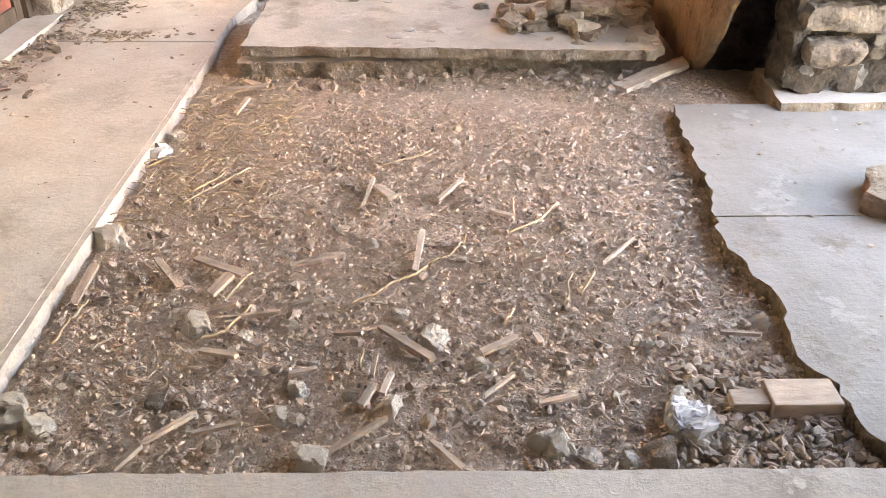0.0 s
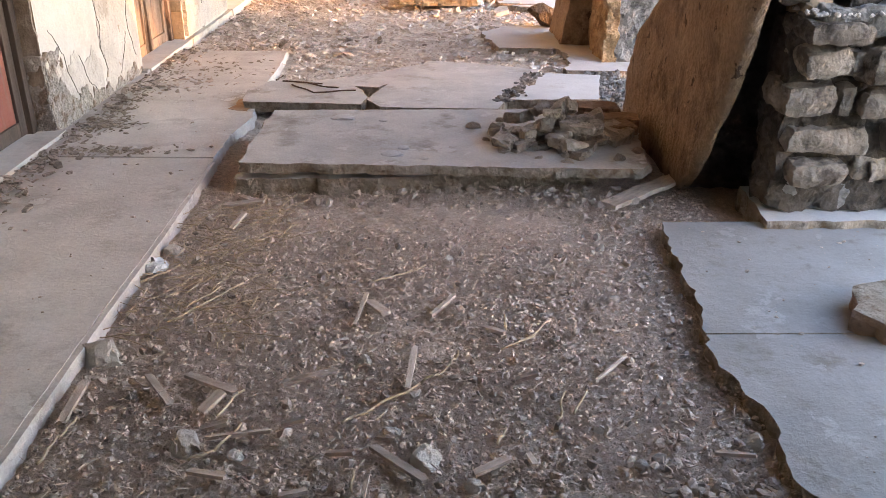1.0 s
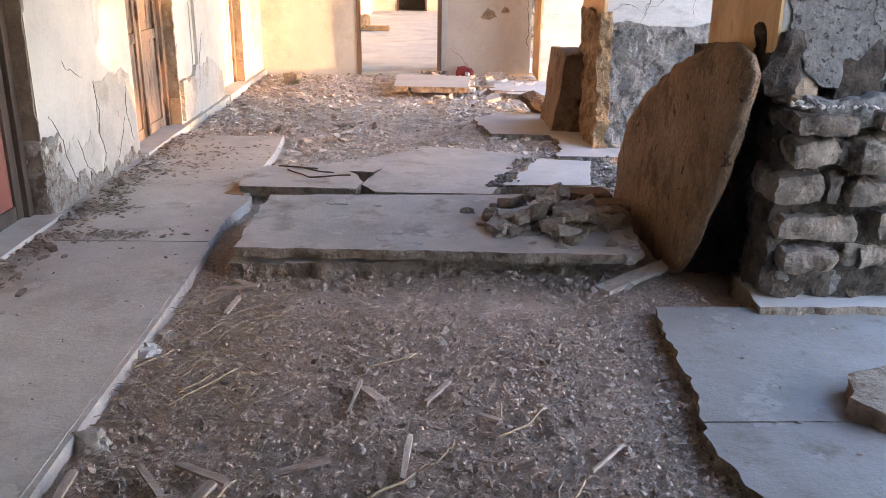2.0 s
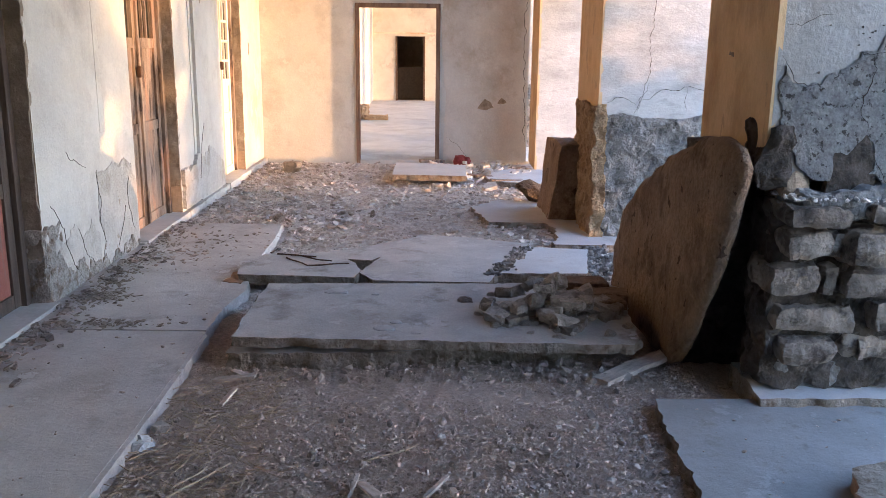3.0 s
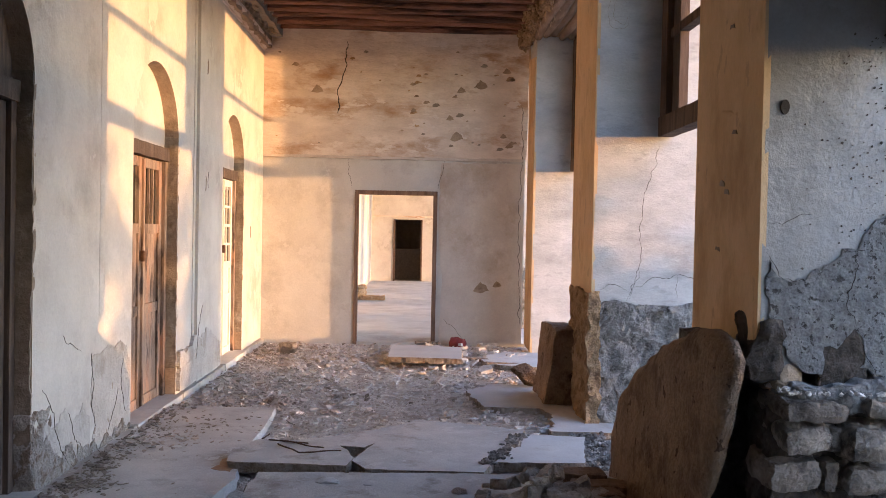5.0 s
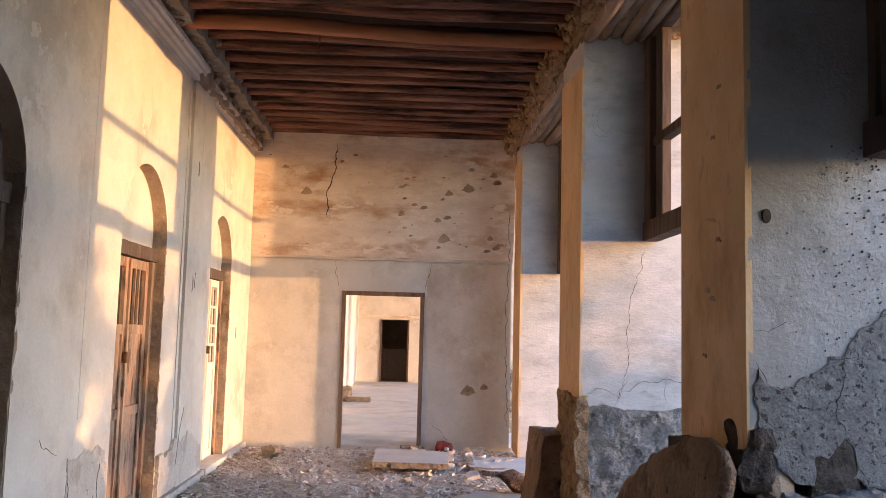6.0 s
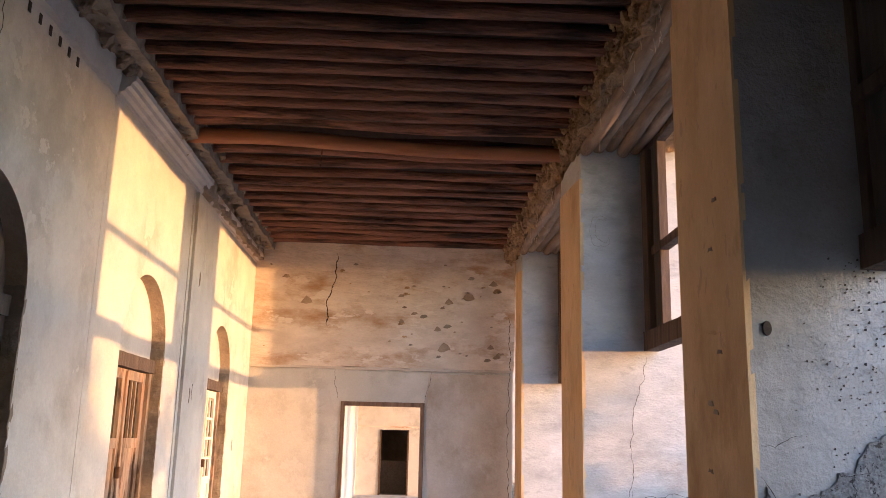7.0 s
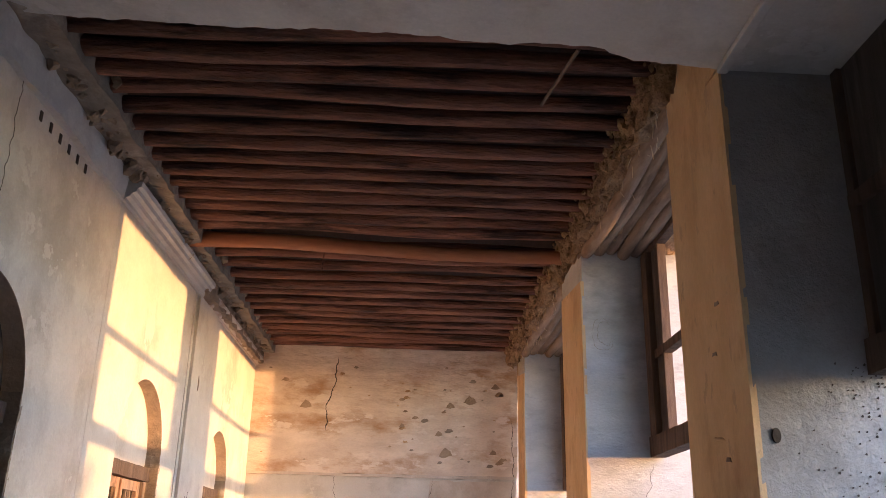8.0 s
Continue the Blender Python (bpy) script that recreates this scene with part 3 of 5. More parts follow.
# ---- doors in the niches ----
def door_leaf(name, parent, y0, y1, z0, z1, x, mat, glass_rows, panel_mat, label=""):
    st = 0.075
    bm = cube(x, x + 0.04, y0, y0 + st, z0, z1, bev=0.004)
    box(bm, x, x + 0.04, y1 - st, y1, z0, z1, bev=0.004)
    rails = [z0, z0 + 0.62, z0 + 1.0, z1 - 0.08] if glass_rows else [z0, z0 + 0.75, z1 - 0.62, z1 - 0.08]
    for z in rails:
        box(bm, x, x + 0.038, y0 + st, y1 - st, z, z + 0.08, bev=0.004)
    leaf = part(name, bm, mat, parent, label)
    part("panel", cube(x + 0.008, x + 0.024, y0 + st, y1 - st, z0 + 0.08, rails[1], bev=0.004), panel_mat, leaf)
    part("panel", cube(x + 0.008, x + 0.022, y0 + st, y1 - st, rails[1] + 0.08, rails[2], bev=0.004), panel_mat, leaf)
    if glass_rows:
        h = (rails[3] - rails[2] - 0.08) / glass_rows
        for k in range(glass_rows):
            za = rails[2] + 0.08 + k * h
            part("pane", cube(x + 0.012, x + 0.016, y0 + st, y1 - st, za, za + h - 0.03), GLASS, leaf)
            if k:
                part("glazing_bar", cube(x + 0.004, x + 0.034, y0 + st, y1 - st, za - 0.03, za, bev=0.003), mat, leaf)
        ym = (y0 + y1) / 2
        part("glazing_bar", cube(x + 0.005, x + 0.033, ym - 0.012, ym + 0.012, rails[2] + 0.08, rails[3]), mat, leaf)
    else:
        ym = (y0 + y1) / 2
        # the opening is filled by a dark sheet in place of the shade behind
        part("pane", cube(x + 0.002, x + 0.006, y0 + st, y1 - st, rails[2] + 0.08, rails[3]), GLASS, leaf, "near-black sheet for the shade behind a lost pane")
        for yy in (ym - 0.05, ym + 0.05):
            part("glazing_bar", cube(x + 0.01, x + 0.03, yy - 0.01, yy + 0.01, rails[2] + 0.08, rails[3]), panel_mat, leaf)
    return leaf


def door(num, niche, label, mat, panel_mat, glass_rows, frame_mat, top=2.1):
    a, b_, s = niche
    x = XL - 0.15
    d = thing("door_%d" % num, label, "door", kind="structure")
    part("jamb", cube(x - 0.03, x + 0.06, a, a + 0.07, 0.04, top + 0.02, bev=0.005), frame_mat, d)
    part("jamb", cube(x - 0.03, x + 0.06, b_ - 0.07, b_, 0.04, top + 0.02, bev=0.005), frame_mat, d)
    part("lintel", rough_box(x - 0.04, x + 0.08, a, b_, top + 0.02, top + 0.13, 0.06, 0.006, 8, num), WOOD_DARK, d, "grey weathered lintel")
    part("chipped_edge", rough_box(XL - 0.14, XL - 0.002, b_ - 0.012, b_ + 0.02, 0.3, s + 0.05, 0.03, 0.012, 11, num + 70), MUD_DARK, d, "chipped earth edge of the niche")
    part("threshold", rough_box(x - 0.05, XL + 0.06, a, b_, -0.02, 0.075, 0.06, 0.005, 8, num), PLASTER, d, "whitewashed threshold")
    m = (a + b_) / 2
    l1 = door_leaf("leaf", d, a + 0.07, m - 0.004, 0.08, top + 0.015, x - 0.01, mat, glass_rows, panel_mat)
    l2 = door_leaf("leaf", d, m + 0.004, b_ - 0.07, 0.08, top + 0.015, x - 0.01, mat, glass_rows, panel_mat)
    part("cover_strip", cube(x + 0.028, x + 0.05, m - 0.02, m + 0.02, 0.09, top, bev=0.005), mat, d)
    part("latch", cube(x + 0.04, x + 0.075, m - 0.075, m - 0.03, 1.27, 1.36, bev=0.01), IRON, d, "rusty iron latch")
    c, r = m, (b_ - a) / 2
    arc = [(c - r * math.cos(math.pi * k / 24), s + r * math.sin(math.pi * k / 24)) for k in range(25)]
    bm = plate([(a, top + 0.13), (b_, top + 0.13)] + arc[::-1], x + 0.03, x - 0.02, 0, 9, 1, axis="x", ragged=set())
    part("tympanum", bm, PLASTER if num > 1 else WOOD_DARK, d, "plastered arch field" if num > 1 else "dark boarded arch field")
    return d


door(1, NICHES[0], "faded red and grey wooden double door, closed", WOOD_DARK, WOOD_RED, 3, WOOD_DARK, 2.2)
door(2, NICHES[1], "weathered brown wooden double door with lost panes", WOOD_OLD, WOOD_OLD, 0, WOOD_OLD)
door(3, NICHES[2], "white painted glazed double door, closed", WOOD_WHITE, WOOD_WHITE, 4, WOOD_OLD)

# ---- end wall with the doorway ----
DX0, DX1, DZ = -0.667, 0.453, 2.10
bm = cube(-2.4, DX0, YB, YB + 0.45, -0.1, BELT)
box(bm, DX1, 1.64, YB, YB + 0.45, -0.1, BELT)
box(bm, DX0, DX1, YB, YB + 0.45, DZ, BELT)
wall_n = thing("wall_north", "cracked cream plaster end wall with an open doorway", "wall", kind="structure", bm=bm, material=PLASTER)
part("upper_coat", rough_box(-1.93, 1.66, YB - 0.03, YB + 0.45, BELT, 4.36, 0.07, 0.012, 3.5, 31), PLASTER_OLD, wall_n, "stained patchy upper plaster")
part("right_coat", plate([(0.50, 0.02), (1.63, 0.02), (1.63, 2.5), (0.50, 2.5), (0.47, 1.6), (0.53, 0.9)], YB - 0.012, YB, 0.015, 0.06, 33, axis="y"), PLASTER_END, wall_n, "brownish weathered plaster")
for k, pa in enumerate((
        [(-0.80, 4.12), (-0.83, 3.7), (-0.92, 3.45), (-0.90, 3.1)],
        [(-0.78, 2.54), (-0.76, 2.3), (-0.70, 2.12)],
        [(0.55, 2.54), (0.50, 2.3), (0.45, 2.12)],
        [(0.55, 0.36), (0.72, 0.24), (0.84, 0.1), (0.86, 0.02)],
        [(1.58, 3.3), (1.60, 2.6), (1.57, 1.9), (1.58, 1.2), (1.6, 0.3)])):
    lv = YB - (0.045 if pa[0][1] > 2.56 else 0.016 if pa[0][0] > 0.5 else 0.003)
    part("crack", strip(pa, 0.04 if k == 0 else 0.022 if k == 4 else 0.014, -0.002, "y", lv, k + 40), BLACKENED, wall_n)
for x, z, w in ((1.07, 0.80, 0.11), (1.29, 0.85, 0.06), (0.75, 3.48, 0.06), (1.01, 3.56, 0.09), (1.33, 2.87, 0.05), (0.7, 2.85, 0.09), (-1.2, 3.45, 0.08), (1.36, 3.75, 0.06), (0.1, 3.2, 0.04), (0.6, 3.1, 0.05)):
    lv = YB - (0.047 if z > BELT else 0.015)
    part("chip_mark", plate([(x - w, z - w * 0.4), (x, z - w * 0.6), (x + w, z - w * 0.3), (x + w * 0.7, z + w * 0.3), (x - w * 0.1, z + w * 0.8), (x - w * 0.6, z + w * 0.2)], lv, lv + 0.02, 0.02, 0.03, x * 9, axis="y"), MUD, wall_n)
pock = random.Random(77)
for k in range(46):
    x, z, w = pock.uniform(-1.8, 1.5), pock.uniform(2.62, 4.0), 0.012 + 0.04 * pock.random() ** 2.5
    if x < 0 and pock.random() < 0.5:
        x = -x * 0.8
    part("chip_mark", plate([(x - w * 1.3, z - w * 0.4), (x, z - w * 0.6), (x + w * 1.2, z - w * 0.2), (x + w * 0.7, z + w * 0.4), (x - w * 0.5, z + w * 0.5)], YB - 0.045, YB, w * 0.5, 0.02, k * 1.7, axis="y"), (MUD, MUD_DARK, ADOBE)[k % 3], wall_n)
part("belt_edge", rough_box(-1.92, 1.62, YB - 0.052, YB, 2.528, 2.562, 0.04, 0.006, 9, 91, big=0.012), PLASTER_END, wall_n, "broken ledge between two coats")
frame_d = thing("door_frame", "brown wooden frame of an open doorway", "door frame", kind="structure")
part("jamb", cube(DX0, DX0 + 0.05, YB - 0.02, YB + 0.12, 0.0, DZ, bev=0.005), JAMB, frame_d)
part("jamb", cube(DX1 - 0.055, DX1, YB - 0.02, YB + 0.12, 0.0, DZ, bev=0.005), JAMB, frame_d)
part("head", cube(DX0, DX1, YB - 0.022, YB + 0.12, DZ - 0.05, DZ + 0.005, bev=0.005), JAMB, frame_d)

# ---- the room beyond the doorway ----
bm = plate([(-2.2, YB + 0.02), (2.6, YB + 0.02), (2.6, 26.2), (-2.2, 26.2)], 0.04, -0.1, 0, 9, 0)
thing("floor_beyond", "pale dusty tiled floor of the next room", "floor", kind="structure", bm=bm, material=PLASTER)
thing("wall_beyond", "sunlit plaster wall of the next room", "wall", kind="structure", bm=cube(-1.6, -1.22, 12.06, 26, -0.1, 4.3), material=PLASTER)
bm = cube(-1.6, -0.55, 26, 26.4, -0.1, 4.3)
box(bm, 0.33, 2.7, 26, 26.4, -0.1, 4.3)
box(bm, -0.55, 0.33, 26, 26.4, 1.92, 4.3)
wall_f = thing("wall_far", "ochre plaster wall with a dark doorway", "wall", kind="structure", bm=bm, material=PLASTER)
part("belt", cube(-1.22, 2.6, 25.96, 25.999, 1.98, 2.03), PLASTER_OLD, wall_f)
d4 = thing("door_4", "dark wooden half door in a black opening", "door", kind="structure")
part("leaf", cube(-0.50, 0.28, 26.38, 26.42, 0.06, 1.02), BLACKENED, d4)
part("jamb", cube(-0.55, -0.50, 25.98, 26.1, 0.04, 1.92), WOOD_FRAME, d4)
part("jamb", cube(0.28, 0.33, 25.98, 26.1, 0.04, 1.92), WOOD_FRAME, d4)
thing("dark_room", "unlit room behind the far doorway", "wall", kind="structure", bm=box(box(cube(-1.5, 1.5, 28.4, 28.5, -0.1, 3), -1.5, -1.4, 26.4, 28.5, -0.1, 3), 1.4, 1.5, 26.4, 28.5, -0.1, 3), material=MUD_DARK)
thing("dark_room_ceiling", "unlit ceiling behind the far doorway", "ceiling", kind="structure", bm=cube(-1.5, 1.5, 26.4, 28.5, 3, 3.1), material=MUD_DARK)
thing("fallen_plank", "splintered orange plank on the dusty floor", "plank", bm=rough_box(-1.1, -0.5, 18.5, 18.75, 0.04, 0.14, 0.05, 0.03, 7, 5), material=ADOBE)
thing("fallen_bundle", "heap of brown debris against the wall", "debris", bm=rough_box(-1.2, -0.95, 18.4, 19.1, 0.04, 0.34, 0.06, 0.06, 5, 6, rnd=0.6), material=ADOBE)


# ---- piers ----
def pier(y0, y1, xr, label, lower, seed, stained):
    p = thing("pier", label, "pier", "veranda piers")
    h = lower
    part("plaster", rough_box(xr + 0.004, XO, y0, y1, h, 4.06, 0.09, 0.006, 3, seed), stained, p, "grey white weathered plaster")
    # only the side facing the sunlit wall gets the bounce colour
    part("inner_face", plate([(y0 + 0.0, h), (y1 - 0.0, h + 0.04), (y1 - 0.0, 3.86), (y0 + 0.0, 3.78)], xr - 0.008, xr + 0.02, 0.002, 0.06, seed, axis="x"), OCHRE_BOUNCE, p, "smooth face towards the walk, coloured by ochre bounce light")
    return p


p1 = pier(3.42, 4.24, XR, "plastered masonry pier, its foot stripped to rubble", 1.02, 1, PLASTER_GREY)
p2 = pier(6.75, 7.65, XR, "plastered masonry pier with a crumbled grey foot", 1.0, 2, PLASTER_PIER)
p3 = pier(10.68, 11.3, 1.645, "plastered pier beside the end wall", 0.05, 3, PLASTER_PIER)
# p0 is added out of view; its length limits light through the near opening
p0 = pier(-0.7, 1.35, XR, "unseen pier by the viewpoint, lengthened to narrow the light", 0.0, 4, PLASTER_PIER)
part("core", rough_box(XR + 0.02, XO - 0.02, 6.74, 7.62, -0.05, 1.03, 0.03, 0.04, 8, 21, big=0.05), RUBBLE, p2, "rough grey rubble and mortar")
part("eroded_face", rough_box(XR - 0.03, XR + 0.07, 6.72, 7.60, 0.0, 1.10, 0.025, 0.035, 9, 22, big=0.04), ADOBE, p2, "eroded brown earth face")
# foot of the first pier: hollow with shade put into its colour, mud, hanging pitted plaster, dust ledge and single
# stones
part("back_core", rough_box(1.50, XO - 0.02, 4.0, 4.14, -0.05, 1.1, 0.05, 0.02, 7, 43), MUD_SHADED, p1, "hollowed core, darkened with the shade of the hollow")
part("core", rough_box(XR + 0.2, XO - 0.02, 3.56, 4.05, -0.05, 1.08, 0.05, 0.03, 7, 23), MUD_SHADED, p1, "hollowed core, darkened with the shade of the hollow")
part("pitted_coat", plate([(1.69, 1.18), (1.72, 1.10), (1.74, 1.05), (1.79, 1.01), (1.86, 1.00), (1.87, 1.11), (1.94, 1.13), (1.99, 1.19), (2.03, 1.13), (2.04, 1.07), (2.02, 1.03), (2.08, 0.99), (2.6, 0.98), (2.6, 2.0), (2.35, 1.9), (2.2, 1.72), (2.05, 1.60), (2.0, 1.51), (1.93, 1.52), (1.86, 1.42), (1.79, 1.38), (1.73, 1.37), (1.67, 1.39), (1.635, 1.46), (1.63, 1.24)], 3.4095, 3.44, 0.03, 0.02, 24, axis="y", under=0.004), PLASTER_PIT, p1, "pitted crumbling lower plaster")
part("mud_patch", rough_box(XR - 0.02, XR + 0.12, 3.40, 3.66, 0.98, 1.25, 0.02, 0.035, 9, 26, rnd=0.45, big=0.04), MUD_SHADED, p1, "brown mud where the corner broke off")
part("mud_patch", rough_box(XR + 0.08, XR + 0.20, 3.42, 3.6, 0.90, 1.08, 0.025, 0.03, 9, 27, rnd=0.4, big=0.03), MUD, p1, "brown mud where the corner broke off")
# not recessed: this dark plate gives the gap its shade
part("gap", plate([(1.85, 0.95), (2.06, 0.95), (2.05, 1.10), (1.99, 1.21), (1.93, 1.15), (1.86, 1.12)], 3.413, 3.45, 0.02, 0.03, 27, axis="y"), MUD_SHADED, p1, "flat dark plate for the shaded gap under the plaster")
part("dust_ledge", rough_box(1.71, 2.6, 3.31, 3.6, 0.87, 0.985, 0.02, 0.02, 14, 28, rnd=0.35, big=0.05), RUBBLE, p1, "ledge heaped with grey dust")
part("dust_foot", rough_box(1.70, 2.6, 3.44, 3.75, 0.06, 0.24, 0.03, 0.03, 9, 29, rnd=0.3, big=0.04), RUBBLE, p1, "heap of dust at the foot")
part("mortar", rough_box(1.66, 2.58, 3.43, 3.66, 0.1, 0.9, 0.025, 0.035, 11, 30), MUD_SHADED, p1, "crumbling mud mortar")
STONES = [(1.64, 1.94, 0.83, 0.92), (1.66, 1.88, 0.69, 0.81), (1.62, 1.86, 0.53, 0.67), (1.92, 2.14, 0.66, 0.82), (1.93, 2.17, 0.52, 0.63), (1.67, 2.05, 0.36, 0.49), (1.70, 1.95, 0.23, 0.34),
          (2.07, 2.34, 0.36, 0.50), (1.97, 2.25, 0.22, 0.34), (1.98, 2.3, 0.84, 0.92), (2.2, 2.5, 0.52, 0.66), (2.18, 2.5, 0.68, 0.82), (2.28, 2.55, 0.21, 0.34), (2.37, 2.6, 0.36, 0.50)]
for i, (a, b_, c, d) in enumerate(STONES):
    front = 3.27 + 0.035 * (i * 7 % 3) + (0.06 if c < 0.3 else 0.03 if c < 0.45 else 0)
    part("stone", rough_box(a + 0.008, b_ - 0.004, front, 3.62, c + 0.004, d - 0.004, 0.014, 0.013, 15, 50 + i, rnd=0.42, big=0.02), ROCK, p1)
for i, (a, b_, c, d) in enumerate(((1.87, 1.92, 0.52, 0.66), (1.89, 1.93, 0.68, 0.80), (2.05, 2.08, 0.24, 0.33), (2.15, 2.19, 0.54, 0.62))):
    part("filler_stone", rough_box(a, b_, 3.36, 3.55, c, d, 0.02, 0.014, 14, 90 + i, rnd=0.4), ROCK, p1)
# no hole is cut; a near-black disc is its shade
part("conduit_hole", plate([(1.68 + 0.018 * math.cos(a), 2.09 + 0.03 * math.sin(a)) for a in [k * 0.45 for k in range(14)]], 3.409, 3.43, 0.003, 0.02, 33, axis="y"), BLACKENED, p1, "flat dark disc for the shade of a round hole")
for k, pa in enumerate(([(1.99, 1.51), (2.0, 1.41), (1.96, 1.34), (1.96, 1.27), (1.99, 1.2)], [(1.94, 1.52), (2.06, 1.52)], [(1.62, 1.50), (1.67, 1.40), (1.73, 1.375), (1.79, 1.385)], [(1.62, 1.62), (1.75, 1.64), (1.82, 1.66)], [(2.02, 1.12), (2.05, 1.05), (2.1, 0.99)])):
    part("crack", strip(pa, 0.011, -0.001, "y", 3.407, 60 + k), BLACKENED, p1)
for k, pa in enumerate(([(2.12, 2.3), (2.0, 1.9), (1.97, 1.6), (1.99, 1.35), (1.9, 1.05)], [(1.86, 1.03), (1.93, 1.12), (1.97, 1.28)], [(1.93, 1.12), (2.1, 1.22), (2.3, 1.24), (2.5, 1.22)], [(1.65, 1.12), (1.78, 1.16), (1.9, 1.10)], [(2.28, 1.24), (2.29, 1.06)], [(1.66, 1.32), (1.72, 1.30)])):
    part("crack", strip(pa, 0.012, -0.001, "y", 6.741, 64 + k), BLACKENED, p2)
bm = bmesh.new()
for k in range(650):
    x, z = 1.72 + 0.85 * random.random(), 1.40 + 1.0 * random.random()
    if random.random() < min(1.0, max(0.05, (x - 1.78 - (2.3 - z) * 0.12) * 3.5)):
        s0 = random.uniform(0.0015, 0.0065) * random.uniform(0.5, 1)
        ring = [bm.verts.new((x + s0 * math.cos(a) * random.uniform(0.6, 1.2), 3.4095, z + s0 * 1.3 * math.sin(a))) for a in (0, 1.2, 2.5, 3.7, 5.0)]
        back = bm.verts.new((x, 3.43, z))
        bm.faces.new(ring)
        for a in range(5):
            bm.faces.new((ring[a], ring[(a + 1) % 5], back))
tagged(part("pitting", bm, MUD_SHADED, p1, "dark pitting in the plaster"), kind="stuff")
for y, z in ((3.72, 2.02), (3.8, 1.76), (3.86, 1.80), (3.78, 2.5), (3.7, 2.72), (3.9, 1.5)):
    part("knock", plate([(y - 0.03, z - 0.012), (y + 0.03, z - 0.004), (y + 0.02, z + 0.014), (y - 0.02, z + 0.01)], XR - 0.012, XR + 0.01, 0.008, 0.01, y * 5, axis="x"), MUD_DARK, p1)
part("knock", log((1.60, 3.70, 2.10), (1.585, 3.86, 2.13), 0.012, 0.006, 3, 0.01), OCHRE_BOUNCE, p1, "stub of plaster relief")
for k in range(2):
    c = [(1.76 + (0.10 - 0.03 * k) * math.cos(a) + 0.02 * k, 3.33 + (0.13 - 0.04 * k) * math.sin(a)) for a in [1.0 + 0.5 * i for i in range(11)]]
    part("scratch", strip(c, 0.008, -0.001, "y", 6.741, 80 + k), MUD_DARK, p2, "faint scratched ring")
for k in range(4):
    copy_thing(p2, pose(0, 6.7 + 3.35 * k, 0))

# wall above the piers, crumbling towards the walk
top_wall = thing("wall_east", "crumbling adobe wall over the pier openings", "wall", kind="structure",
                 bm=rough_box(XR + 0.03, XO, 3.3, YB, 4.06, 4.4, 0.06, 0.03, 8, 35, big=0.03), material=ADOBE)
part("ragged_face", rough_box(XR - 0.08, XR + 0.04, 4.0, YB, 4.05, 4.36, 0.03, 0.06, 9, 36, big=0.07), ADOBE, top_wall, "ragged broken earth at the joist ends")
part("over_pier", rough_box(XR - 0.006, XO, 3.425, 4.2, 3.80, 4.34, 0.04, 0.008, 7, 37), OCHRE_BOUNCE, top_wall, "plaster over the pier, coloured by ochre bounce light")
part("soffit", plate([(XR + 0.01, -3), (XO, -3), (XO, 3.42), (XR + 0.01, 3.42)], 3.78, 3.95, 0, 9, 1), PLASTER, top_wall, "grey plaster soffit")
part("near_wall", cube(XR + 0.01, XO, -3.0, 3.3, 3.95, 4.4), PLASTER_OLD, top_wall)
part("far_run", cube(XR, XO, YB, 26.2, 3.9, 4.4), ADOBE, top_wall)
for bay, (a, b_) in enumerate(((4.05, 6.85), (7.55, 10.65))):
    lt = thing("lintel", "row of pale peeling log lintels over the opening", "lintel", "log lintels")
    for k in range(5):
        part("log", log((1.66 + 0.10 * k, a, 4.05 + 0.02 * (k % 2)), (1.65 + 0.105 * k, b_, 4.03 + 0.025 * (k % 3)), 0.062, 0.055, k + bay * 9, 0.03), LOG_PALE, lt, smooth=True)
for bay, (a, b_) in enumerate(((4.3, 6.6), (7.8, 10.4))):
    fr = thing("straw_packing", "frayed straw and reed hanging from the lintel", "straw", kind="stuff")
    bm = bmesh.new()
    for k in range(70):
        y = random.uniform(a, b_)
        q = Vector((XR + random.uniform(-0.03, 0.1), y, 4.02 + random.uniform(0, 0.08)))
        log(q, q + Vector((random.uniform(-0.03, 0.05), random.uniform(-0.1, 0.1), random.uniform(-0.12, 0.02))), 0.004, 0.002, k, 0.01, 4, 2, bm)
    part("straw", bm, STRAW, fr)


